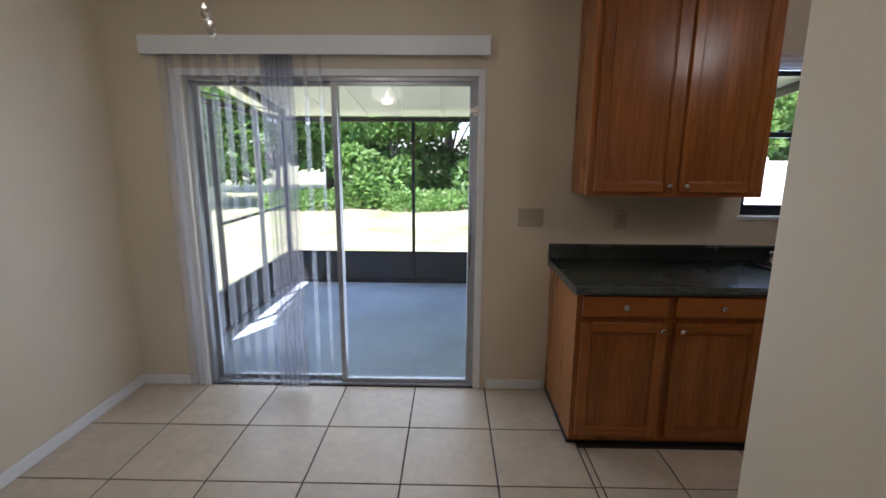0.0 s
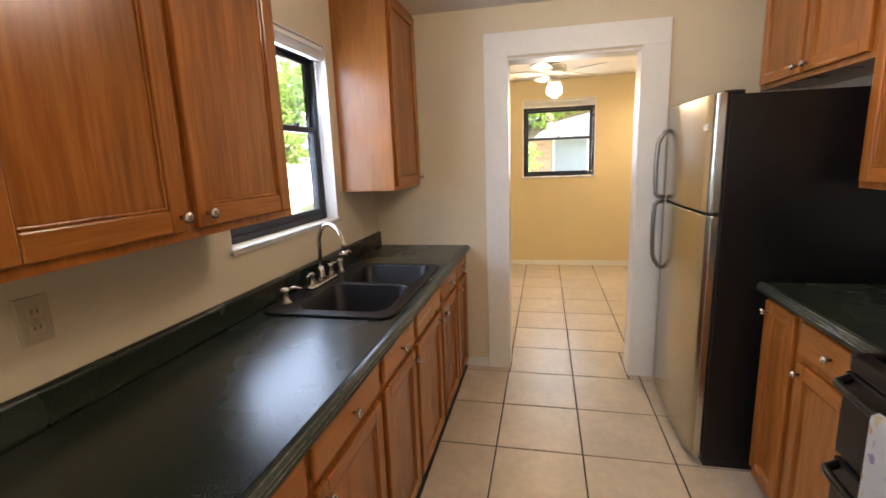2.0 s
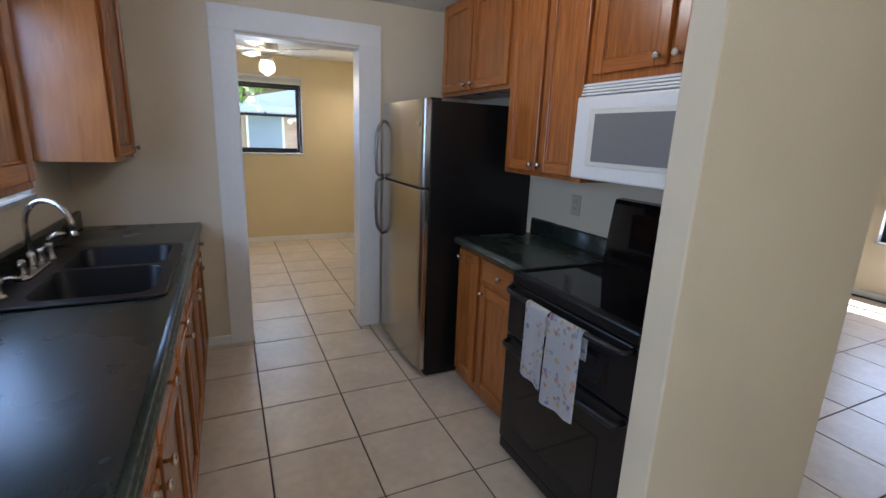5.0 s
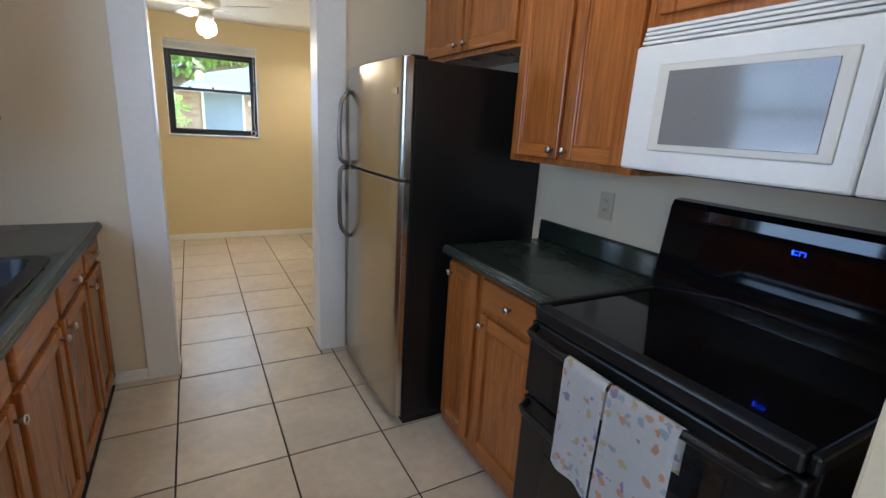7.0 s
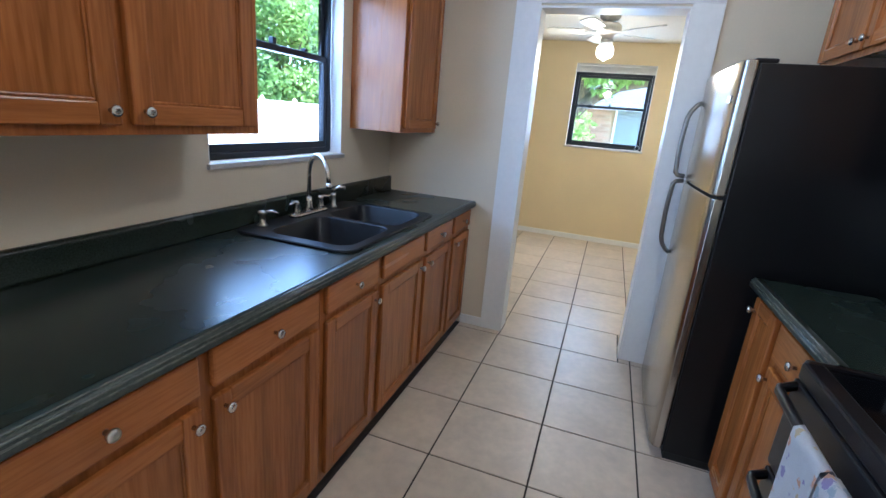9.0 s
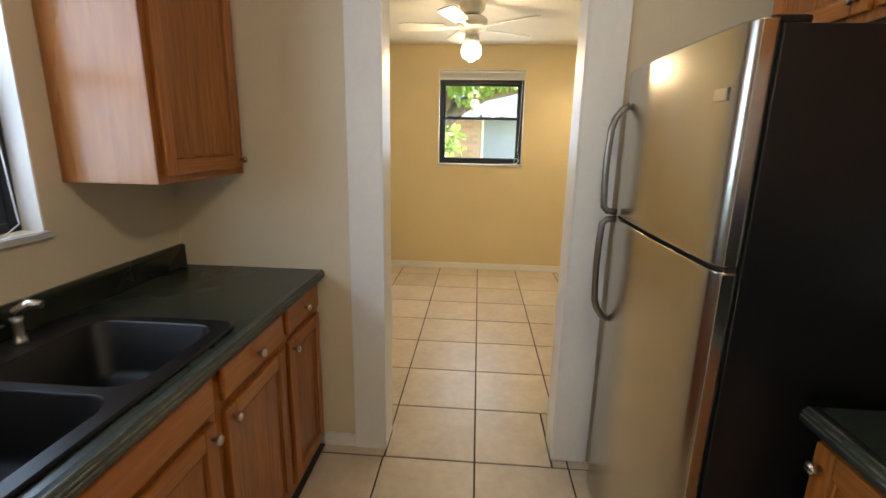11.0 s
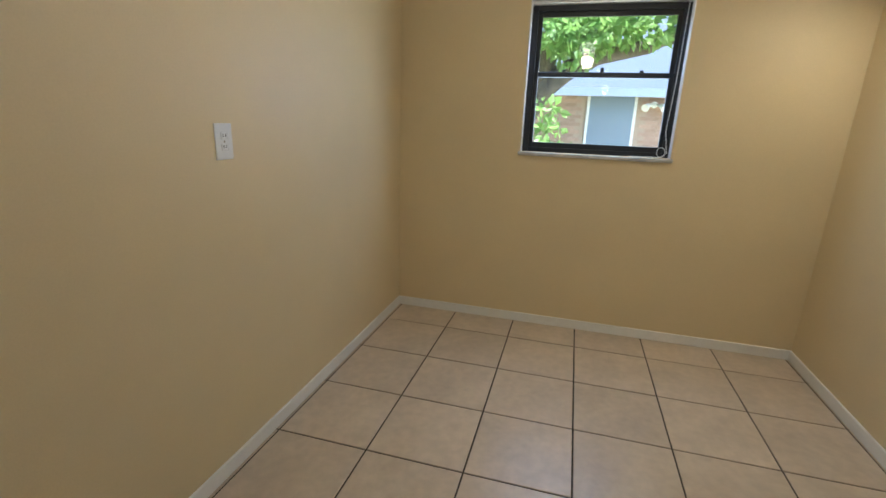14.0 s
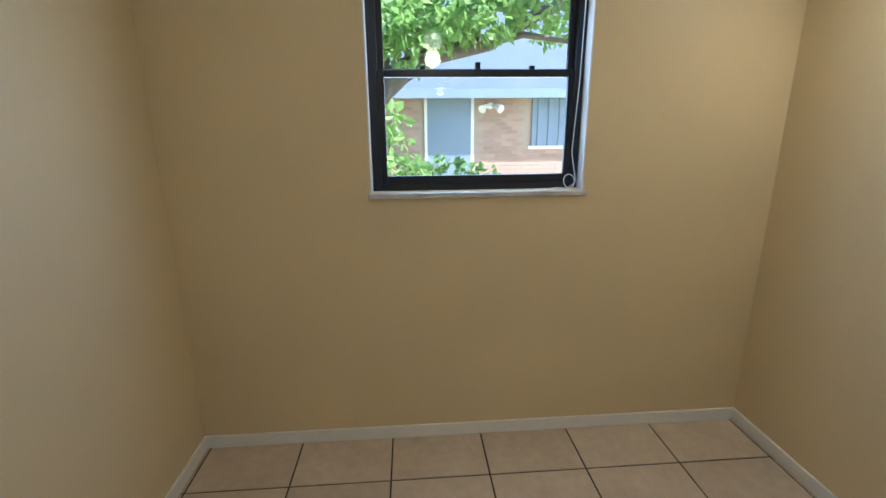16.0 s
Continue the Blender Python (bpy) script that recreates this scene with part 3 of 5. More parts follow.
def cabinet(name, label, x0, x1, z0, z1, yback, yfront, face, group, doors, drawers=(), toe=False, side=OAK_SIDE, low=0.0):
    """A cabinet unit with a face frame. doors and drawers: (x0, x1, z0, z1, knob, flat)."""
    t = thing(name, ((x0 + x1) / 2, (yback + yfront) / 2, z0), label, "cabinet", group)
    yf = yfront - face * 0.02
    body_z = z0 + (0.045 if toe else 0)
    ya, yb = sorted((yback, yf))
    bx0, bx1 = x0 + 0.0005, x1 - 0.0005
    if toe:
        body = pierced([bx0, bx0 + 0.018, bx1 - 0.018, bx1], [body_z, body_z + 0.018, z1 - low], [(bx0 + 0.018, bx1 - 0.018, body_z + 0.018, z1 + 1)], ya, yb, lambda u, d, z: (u, d, z))
    else:
        body = boxes((bx0, ya, body_z, bx1, yb, z1), bevel=0.002)
    part("body", body, side, t)
    fr = bmesh.new()
    fa, fb = sorted((yf, yf + face * 0.003))
    box(fr, x0 + 0.001, fa, body_z, x1 - 0.001, fb, z1)
    part("face_frame", fr, OAK, t)
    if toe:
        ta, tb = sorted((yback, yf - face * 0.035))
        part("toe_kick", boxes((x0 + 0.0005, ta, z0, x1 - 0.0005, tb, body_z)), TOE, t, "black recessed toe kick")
    y = yf + face * 0.003
    for d in doors:
        framed_door("door", *d[:4], y, face, t, d[4])
    for d in drawers:
        framed_door("drawer_front", *d[:4], y, face, t, d[4], flat=True)
    return t


FY = 3.345          # front of the north base units
ZD0, ZD1, ZR0, ZR1 = 0.080, 0.725, 0.755, 0.865
base = "base cabinets under the long counter"
BL = "stained oak base cabinet with framed door and drawer"
cabinet("base_cabinet", "wide stained oak base cabinet with two doors and two drawers", 0.920, 1.90, 0, 0.874, NY, FY, -1, base,
        [(0.945, 1.385, ZD0, ZD1, (1.355, 0.688)), (1.425, 1.875, ZD0, ZD1, (1.455, 0.688))],
        [(0.945, 1.385, ZR0, ZR1, (1.16, 0.812)), (1.425, 1.875, ZR0, ZR1, (1.65, 0.812))], True)
cabinet("base_cabinet", BL, 1.90, 2.33, 0, 0.874, NY, FY, -1, base, [(1.925, 2.305, ZD0, ZD1, (2.275, 0.688))], [(1.925, 2.305, ZR0, ZR1, (2.115, 0.812))], True, low=0.16)
cabinet("base_cabinet", "stained oak sink cabinet with a plain false drawer front", 2.33, 2.83, 0, 0.874, NY, FY, -1, base, [(2.355, 2.805, ZD0, ZD1, (2.775, 0.688))], [(2.355, 2.805, ZR0, ZR1, None)], True, low=0.16)
cabinet("base_cabinet", BL, 2.83, 3.29, 0, 0.874, NY, FY, -1, base, [(2.855, 3.265, ZD0, ZD1, (2.885, 0.688))], [(2.855, 3.265, ZR0, ZR1, (3.06, 0.812))], True, low=0.16)
cabinet("base_cabinet", BL, 3.29, EX - 0.02, 0, 0.874, NY, FY, -1, base, [(3.315, 3.65, ZD0, ZD1, (3.345, 0.688))], [(3.315, 3.65, ZR0, ZR1, (3.48, 0.812))], True)

UF = 3.655
UT = CH - 0.002
cabinet("wall_cabinet", "stained oak wall cabinet with two tall framed doors", 1.02, 1.985, 1.345, UT, NY, UF, -1, "wall cabinets",
        [(1.055, 1.49, 1.37, UT - 0.03, (1.46, 1.405)), (1.52, 1.95, 1.37, UT - 0.03, (1.55, 1.405))])
cabinet("wall_cabinet", "narrow stained oak wall cabinet beside the window", 3.14, EX - 0.003, 1.345, UT, NY, UF, -1, "wall cabinets",
        [(3.17, 3.665, 1.37, UT - 0.03, (3.64, 1.405))])
RF = 1.64
cabinet("wall_cabinet", "stained oak wall cabinet with two tall framed doors", 1.945, 2.613, 1.354, UT, SY, RF, 1, "wall cabinets",
        [(1.97, 2.267, 1.379, UT - 0.03, (2.242, 1.414)), (2.292, 2.588, 1.379, UT - 0.03, (2.317, 1.414))])
cabinet("wall_cabinet", "short stained oak wall cabinet above the refrigerator", 2.613, 3.56, 1.83, UT, SY, RF, 1, "wall cabinets",
        [(2.638, 3.08, 1.855, UT - 0.03, (3.05, 1.89)), (3.11, 3.535, 1.855, UT - 0.03, (3.14, 1.89))])
cabinet("wall_cabinet", "short stained oak wall cabinet above the microwave", 1.10, 1.945, 1.798, UT, SY, RF, 1, "wall cabinets",
        [(1.125, 1.51, 1.835, UT - 0.03, (1.48, 1.87)), (1.535, 1.92, 1.835, UT - 0.03, (1.565, 1.87))])
RC = 0.955
cabinet("base_cabinet", "stained oak base cabinet with a narrow and a wide door", 1.945, 2.66, 0, RC - 0.04, SY, 1.885, 1, "base cabinet beside the range",
        [(1.965, 2.365, 0.10, 0.735, (2.335, 0.695)), (2.41, 2.645, 0.10, 0.89, (2.617, 0.84))], [(1.965, 2.365, 0.765, 0.89, (2.165, 0.828))], True)


# ---- counters ----
def counter_edge(bm, x0, x1, yf, face, top, depth=0.022):
    """A rolled front edge with three fine ridges."""
    prof = [(0, 0), (0.004, -0.002), (0.008, -0.008), (0.011, -0.016), (0.012, -0.024), (0.012, -0.032), (0.006, -0.038), (-depth, -0.038), (-depth, 0)]
    loft(bm, [[(x, yf + face * (-0.012 + p), top + q) for p, q in prof] for x in (x0, x1)])


def edge_ridges(x0, x1, yf, face, top, parent):
    """Three half-round beads, lighter than the laminate, along a counter's front edge."""
    for p, q in ((-0.013, 0.0005), (-0.0035, -0.0085), (-0.0005, -0.0185)):
        part("edge_bead", tube(bmesh.new(), [(x0, yf + face * p, top + q), (x1, yf + face * p, top + q)], 0.0026, 8), BEAD, parent, "lighter bead")


def north_counter():
    top = 0.914
    x0, x1, yb, yf = 0.902, EX - 0.004, NY - 0.002, 3.325
    sx0, sx1, sy0, sy1 = 2.17, 3.02, 3.42, 3.90
    t = thing("countertop", ((x0 + x1) / 2, 3.66, 0.876), "long dark green speckled laminate countertop with backsplash", "countertop")
    y0 = yf + 0.033
    part("slab", pierced([x0 + 0.004, sx0, sx1, x1], [y0, sy0, sy1, yb], [(sx0, sx1, sy0, sy1)], top - 0.038, top, lambda u, d, z: (u, z, d)), LAMINATE, t)
    bm = bmesh.new()
    counter_edge(bm, x0, x1, yf + 0.0, -1, top)
    part("front_edge", bm, LAMINATE_EDGE, t, "ridged dark laminate front edge")
    edge_ridges(x0 + 0.001, x1 - 0.001, yf, -1, top, t)
    part("side_edge", boxes((x0, y0, top - 0.042, x0 + 0.004, yb, top + 0.0005)), LAMINATE_EDGE, t)
    bs = bmesh.new()
    prof = [(0.024, 0), (0.022, 0.01), (0.021, 0.080), (0.023, 0.086), (0.021, 0.092), (0.016, 0.1), (0.0, 0.1), (0.0, 0)]
    loft(bs, [[(x, yb - p, top + q) for p, q in prof] for x in (x0, x1 - 0.002)])
    part("backsplash", bs, LAMINATE, t)


north_counter()


def right_counter():
    t = thing("countertop", (2.3, 1.6, RC - 0.04), "short dark green laminate countertop beside the range", "countertop")
    part("slab", boxes((1.935, SY + 0.002, RC - 0.038, 2.668, 1.881, RC)), LAMINATE, t)
    bm = bmesh.new()
    counter_edge(bm, 1.935, 2.668, 1.915, 1, RC)
    part("front_edge", bm, LAMINATE_EDGE, t, "ridged dark laminate front edge")
    edge_ridges(1.936, 2.667, 1.915, 1, RC, t)
    bs = bmesh.new()
    prof = [(0.024, 0), (0.022, 0.01), (0.021, 0.085), (0.016, 0.1), (0.0, 0.1), (0.0, 0)]
    loft(bs, [[(x, SY + 0.002 + p, RC + q) for p, q in prof] for x in (1.937, 2.662)])
    part("backsplash", bs, LAMINATE, t)


right_counter()


# ---- sink and tap ----
def sink():
    t = thing("sink", (2.61, 3.66, 0.914), "black composite double-bowl drop-in sink", "sink")
    x0, x1, y0, y1, top = 2.13, 3.05, 3.385, 3.965, 0.926
    holes = ((2.19, 2.595), (2.625, 3.005))
    rim = bmesh.new()
    loft(rim, [rounded(x0 + 0.02, y0 + 0.02, x1 - 0.02, y1 - 0.02, 0.05, 0.9145), rounded(x0, y0, x1, y1, 0.06, 0.9145), rounded(x0, y0, x1, y1, 0.06, 0.920),
               rounded(x0 + 0.006, y0 + 0.006, x1 - 0.006, y1 - 0.006, 0.055, top)], cap0=False, cap1=False)
    outer = rounded(x0 + 0.006, y0 + 0.006, x1 - 0.006, y1 - 0.006, 0.055, top)
    edges = []
    for loop in [outer] + [rounded(a, 3.43, b, 3.835, 0.07, top) for a, b in holes]:
        vs = ring(rim, loop)
        edges += [rim.edges.new((vs[i], vs[(i + 1) % len(vs)])) for i in range(len(vs))]
    bmesh.ops.triangle_fill(rim, edges=edges, use_beauty=True)
    inside = [f for f in rim.faces if any(a + 0.01 < f.calc_center_median().x < b - 0.01 and 3.44 < f.calc_center_median().y < 3.825 for a, b in holes)
              and all(3.43 - 0.001 <= v.co.y <= 3.835 + 0.001 for v in f.verts) and any(all(a - 0.001 <= v.co.x <= b + 0.001 for v in f.verts) for a, b in holes)]
    bmesh.ops.delete(rim, geom=inside, context="FACES_ONLY")
    bmesh.ops.remove_doubles(rim, verts=rim.verts[:], dist=0.0003)
    part("rim", rim, SINK, t)
    for a, b in holes:
        bm = bmesh.new()
        loft(bm, [rounded(a, 3.43, b, 3.835, 0.07, top), rounded(a + 0.006, 3.436, b - 0.006, 3.829, 0.068, top - 0.006), rounded(a + 0.018, 3.448, b - 0.018, 3.817, 0.065, 0.77), rounded(a + 0.045, 3.475, b - 0.045, 3.79, 0.05, 0.745),
                  rounded(a + 0.17, 3.61, b - 0.17, 3.67, 0.02, 0.742)], cap0=False)
        bowl = part("bowl", bm, SINK, t)
        dr = bmesh.new()
        turned(dr, ((a + b) / 2, 3.64, 0.7425), [(0.042, 0), (0.042, 0.003), (0.034, 0.004), (0.03, 0.001), (0.0005, 0.001)], n=18)
        part("drain", dr, NICKEL, bowl, "round metal drain")
    return t


sink()


def tap():
    TX = 2.60
    z = 0.9262
    t = thing("faucet", (TX, 3.905, z), "brushed nickel gooseneck faucet with two lever handles", "faucet")
    bm = bmesh.new()
    loft(bm, [rounded(TX - 0.14, 3.878, TX + 0.14, 3.935, 0.026, z), rounded(TX - 0.14, 3.878, TX + 0.14, 3.935, 0.026, z + 0.010), rounded(TX - 0.134, 3.884, TX + 0.134, 3.929, 0.022, z + 0.015)])
    part("base_plate", bm, NICKEL, t)
    bm = bmesh.new()
    turned(bm, (TX, 3.906, z + 0.015), [(0.022, 0), (0.020, 0.02), (0.015, 0.05), (0.013, 0.07)])
    pts = [(TX, 3.906, z + 0.06), (TX, 3.906, z + 0.20)]
    reach = [(0.105 - 0.105 * math.cos(a), z + 0.20 + 0.105 * math.sin(a)) for a in [radians(d) for d in range(15, 166, 15)]] + [(0.214, z + 0.185)]
    pts += [(TX - 0.5 * r, 3.906 - 0.866 * r, h) for r, h in reach]
    tube(bm, pts, 0.0105, 12)
    turned(bm, (TX - 0.107, 3.906 - 0.1853, z + 0.162), [(0.012, 0), (0.013, 0.01), (0.011, 0.026)])
    part("spout", bm, NICKEL, t)
    for x, s in ((TX - 0.1, -1), (TX + 0.1, 1)):
        bm = bmesh.new()
        turned(bm, (x, 3.906, z + 0.012), [(0.021, 0), (0.019, 0.015), (0.012, 0.045), (0.015, 0.055), (0.010, 0.066)])
        tube(bm, [(x, 3.906, z + 0.066), (x + s * 0.03, 3.90, z + 0.074), (x + s * 0.072, 3.892, z + 0.070)], [0.008, 0.007, 0.005], 8)
        part("lever_handle", bm, NICKEL, t)
    s = thing("side_spray", (2.82, 3.905, z), "brushed nickel side sprayer beside the faucet", "sprayer")
    bm = bmesh.new()
    turned(bm, (2.82, 3.905, z), [(0.022, 0), (0.018, 0.01), (0.013, 0.03), (0.012, 0.06), (0.016, 0.075)])
    part("holder", bm, NICKEL, s)
    part("spray_head", tube(bmesh.new(), [(2.82, 3.905, z + 0.07), (2.82, 3.90, z + 0.095), (2.835, 3.875, z + 0.112), (2.845, 3.845, z + 0.108)], [0.012, 0.014, 0.015, 0.012], 10), NICKEL, s)
    p = thing("soap_dispenser", (2.26, 3.905, z), "brushed nickel pump soap dispenser by the sink", "soap dispenser")
    bm = bmesh.new()
    turned(bm, (2.26, 3.905, z), [(0.024, 0), (0.022, 0.008), (0.013, 0.014), (0.012, 0.05), (0.02, 0.055), (0.018, 0.066), (0.006, 0.07)])
    part("pump", bm, NICKEL, p)
    part("nozzle", tube(bmesh.new(), [(2.26, 3.905, z + 0.06), (2.275, 3.87, z + 0.068), (2.285, 3.84, z + 0.060)], [0.008, 0.007, 0.006], 8), NICKEL, p)


tap()


# ---- refrigerator ----
def refrigerator():
    x0, x1, y0, y1, top = 2.738, 3.54, 1.34, 2.052, 1.742
    t = thing("refrigerator", (3.13, 1.7, 0), "stainless top-freezer refrigerator with black sides and curved handles", "refrigerator")
    part("body", boxes((x0, y0, 0.04, x1, y1, top), bevel=0.004), BLACK, t, "black textured steel cabinet")
    part("base_grille", boxes((x0 + 0.01, y0 + 0.02, 0.0, x1 - 0.01, y1 - 0.01, 0.04)), RUBBER, t)
    for name, za, zb in (("freezer_door", 1.243, 1.752), ("fridge_door", 0.055, 1.230)):
        bm = bmesh.new()
        prof = [(x0, y1 + 0.008), (x0, 2.085), (x0 + 0.008, 2.097)]
        prof += [(x0 + 0.035 + (x1 - x0 - 0.07) * k / 10, 2.105 + 0.012 * math.sin(math.pi * k / 10)) for k in range(11)]
        prof += [(x1 - 0.008, 2.097), (x1, 2.085), (x1, y1 + 0.008)]
        loft(bm, [[(x, y, z) for x, y in prof] for z in (za, za + 0.004, zb - 0.004, zb)])
        d = part(name, bm, STEEL, t, "brushed stainless steel door")
        part("edge_strip", boxes((x0 - 0.002, y1 + 0.012, za + 0.003, x0 + 0.004, 2.092, zb - 0.003), bevel=0.0015), STEEL_EDGE, d, "bright side edge")
        part("gasket", boxes((x0 + 0.012, y1, za + 0.01, x1 - 0.012, y1 + 0.008, zb - 0.01)), RUBBER, d)
    part("door_gap", boxes((x0 + 0.004, y1 + 0.008, 1.230, x1 - 0.004, 2.085, 1.243)), RUBBER, t)
    hx = 3.468
    for za, zb, up in ((1.253, 1.635, 1), (1.228, 0.825, -1)):
        bm = bmesh.new()
        n = 14
        pts = [(hx, 2.115, za), (hx, 2.15, za + up * 0.004)]
        L = abs(zb - za)
        pts += [(hx, 2.163 + 0.006 * math.sin(math.pi * k / n), za + up * (0.02 + (L - 0.10) * k / n)) for k in range(n + 1)]
        pts += [(hx, 2.152, zb - up * 0.045), (hx, 2.128, zb - up * 0.012), (hx, 2.108, zb)]
        tube(bm, pts, 0.0125, 10)
        part("handle", bm, HANDLE, t, "curved dark steel bow handle")
    part("hinge_cover", boxes((x0 + 0.01, y1 - 0.06, top, x0 + 0.07, 2.07, top + 0.018), bevel=0.006), BLACK, t)
    part("badge", boxes((x0 + 0.06, 2.108, 1.60, x0 + 0.115, 2.1125, 1.628), bevel=0.001), STEEL_EDGE, t, "small plain metal badge")


refrigerator()


# ---- range with towels ----
def oven_range():
    x0, x1, yb, yf, top = 1.16, 1.93, SY + 0.01, 1.975, 0.945
    t = thing("range", (1.545, 1.65, 0), "black double-oven electric range with glass cooktop", "stove")
    part("body", boxes((x0, yb, 0.03, x1, yf - 0.03, top - 0.012), bevel=0.004), BLACK, t)
    part("foot_rail", boxes((x0 + 0.02, yb + 0.03, 0.0, x1 - 0.02, yf - 0.06, 0.03)), RUBBER, t)
    part("cooktop", boxes((x0 + 0.015, yb + 0.07, top - 0.012, x1 - 0.015, yf - 0.035, top + 0.003), bevel=0.002), BLACK_GLASS, t, "glossy black glass cooktop")
    part("cooktop_rim", boxes((x0 - 0.003, yb + 0.05, top - 0.03, x0 + 0.018, yf, top + 0.012), (x1 - 0.018, yb + 0.05, top - 0.03, x1 + 0.003, yf, top + 0.012), (x0 + 0.018, yf - 0.038, top - 0.035, x1 - 0.018, yf + 0.012, top + 0.012), bevel=0.008), BLACK, t, "raised black rim")
    guard = bmesh.new()
    prof = [(yb, top), (yb + 0.085, top), (yb + 0.078, top + 0.06), (yb + 0.05, 1.255), (yb + 0.04, 1.275), (yb, 1.28)]
    loft(guard, [[(x, y, z) for y, z in prof] for x in (x0, x1)])
    for f in guard.faces:
        f.smooth = False
    g = part("backguard", guard, BLACK_GLASS, t, "tall black control panel")
    part("control_glass", boxes((x0 + 0.04, yb + 0.052, 1.05, x1 - 0.14, yb + 0.072, 1.22), bevel=0.003), BLACK_GLASS, g)
    for k, (dx, dz, w, h) in enumerate((0.6 * a, 0.6 * b, 0.5 * c, 0.6 * d) for a, b, c, d in ((0, 0, 0.010, 0.022), (0.014, 0.008, 0.012, 0.003), (0.014, -0.008, 0.012, 0.003), (0.032, 0, 0.003, 0.022), (0.040, 0.008, 0.012, 0.003), (0.055, 0, 0.003, 0.022))):
        part("led_bar", boxes((1.52 - dx - w, yb + 0.072, 1.19 + dz - h / 2, 1.52 - dx, yb + 0.0735, 1.19 + dz + h / 2)), BLUE_LED, g, "lit blue clock segment")
    for za, zb, wz in ((0.655, 0.905, (0.70, 0.82)), (0.10, 0.642, (0.20, 0.50))):
        d = part("oven_door", boxes((x0 + 0.004, yf - 0.03, za, x1 - 0.004, yf + 0.012, zb), bevel=0.007), BLACK, t)
        part("oven_window", boxes((x0 + 0.13, yf + 0.010, wz[0], x1 - 0.13, yf + 0.0145, wz[1]), bevel=0.001), BLACK_GLASS, d, "dark glass window")
        hb = bmesh.new()
        hz = zb - 0.022
        pts = [(x0 + 0.03, yf + 0.01, hz + 0.01), (x0 + 0.04, yf + 0.045, hz)] + [(x0 + 0.06 + (x1 - x0 - 0.12) * k / 10, yf + 0.052 + 0.012 * math.sin(math.pi * k / 10), hz) for k in range(11)] + [(x1 - 0.04, yf + 0.045, hz), (x1 - 0.03, yf + 0.01, hz + 0.01)]
        tube(hb, pts, 0.012, 10)
        part("oven_handle", hb, BLACK, d, "bowed black handle")
    part("storage_front", boxes((x0 + 0.004, yf - 0.03, 0.035, x1 - 0.004, yf + 0.004, 0.09), bevel=0.004), BLACK, t)
    for k, (x, w) in enumerate(((1.365, 0.185), (1.558, 0.148))):
        tw = thing("dish_towel", (x + w / 2, 2.04, 0.88), "white cotton dish towel printed with orange and violet flowers", "towel", "towels on the oven handle")
        bm = bmesh.new()
        cols, rows = 14, 26
        grid = []
        for j in range(rows + 1):
            s = j / rows
            back = 0.13
            length = (0.375 if k == 0 else 0.345) + back
            d = s * length
            row = []
            for i in range(cols + 1):
                u = i / cols
                bow = 0.012 * math.sin(math.pi * (x + w * u - x0 - 0.06) / (x1 - x0 - 0.12))
                yc = yf + 0.052 + bow
                fold = 0.006 * math.sin(u * 9 + k) * min(1, abs(d - back) * 4)
                spread = 1 + 0.05 * max(0, d - back)
                xx = x + w * 0.5 + (u - 0.5) * w * spread
                if d < back - 0.022:
                    p = (xx, yc - 0.0155 + 0.3 * fold, 0.883 - (back - 0.022 - d))
                elif d < back + 0.022:
                    a = math.pi * (d - back + 0.022) / 0.044
                    p = (xx, yc - 0.0155 * math.cos(a), 0.883 + 0.0155 * math.sin(a))
                else:
                    p = (xx, yc + 0.0155 + fold + 0.01 * (d - back), 0.883 - (d - back - 0.022) - 0.012 * u * (1 if k == 0 else -1) * s)
                row.append(bm.verts.new(p))
            grid.append(row)
        for a, b in zip(grid, grid[1:]):
            for i in range(cols):
                bm.faces.new((a[i], a[i + 1], b[i + 1], b[i])).smooth = True
        bmesh.ops.solidify(bm, geom=bm.faces[:], thickness=0.0025)
        part("cloth", bm, TOWEL, tw)


oven_range()


def microwave():
    x0, x1, yb, yf, z0, z1 = 1.13, 1.922, SY + 0.002, 1.69, 1.378, 1.796
    t = thing("microwave", (1.53, 1.5, z0), "white over-the-range microwave mounted under the cabinet", "microwave")
    part("body", boxes((x0, yb, z0 + 0.012, x1, yf - 0.03, z1), bevel=0.003), WHITE, t)
    part("underside", boxes((x0 + 0.02, yb + 0.02, z0, x1 - 0.02, yf - 0.04, z0 + 0.012)), RUBBER, t, "dark vent underside")
    for k in range(4):
        part("vent_slat", boxes((x0 + 0.005, yf - 0.03, z1 - 0.014 - 0.013 * k, x1 - 0.005, yf - 0.006 + 0.003 * k, z1 - 0.005 - 0.013 * k), bevel=0.002), WHITE, t)
    d = part("door", boxes((x0 + 0.19, yf - 0.03, z0 + 0.006, x1 - 0.003, yf + 0.02, z1 - 0.06), bevel=0.008), WHITE, t)
    part("window_trim", boxes((x0 + 0.235, yf + 0.018, z0 + 0.065, x1 - 0.095, yf + 0.024, z1 - 0.115), bevel=0.004), MW_TRIM, d, "off-white raised window surround")
    part("door_window", boxes((x0 + 0.265, yf + 0.0225, z0 + 0.085, x1 - 0.13, yf + 0.0262, z1 - 0.135), bevel=0.001), OVEN_PANE, d, "grey meshed glass window")
    part("control_panel", boxes((x0 + 0.004, yf - 0.03, z0 + 0.006, x0 + 0.187, yf + 0.018, z1 - 0.06), bevel=0.006), WHITE, t)


microwave()


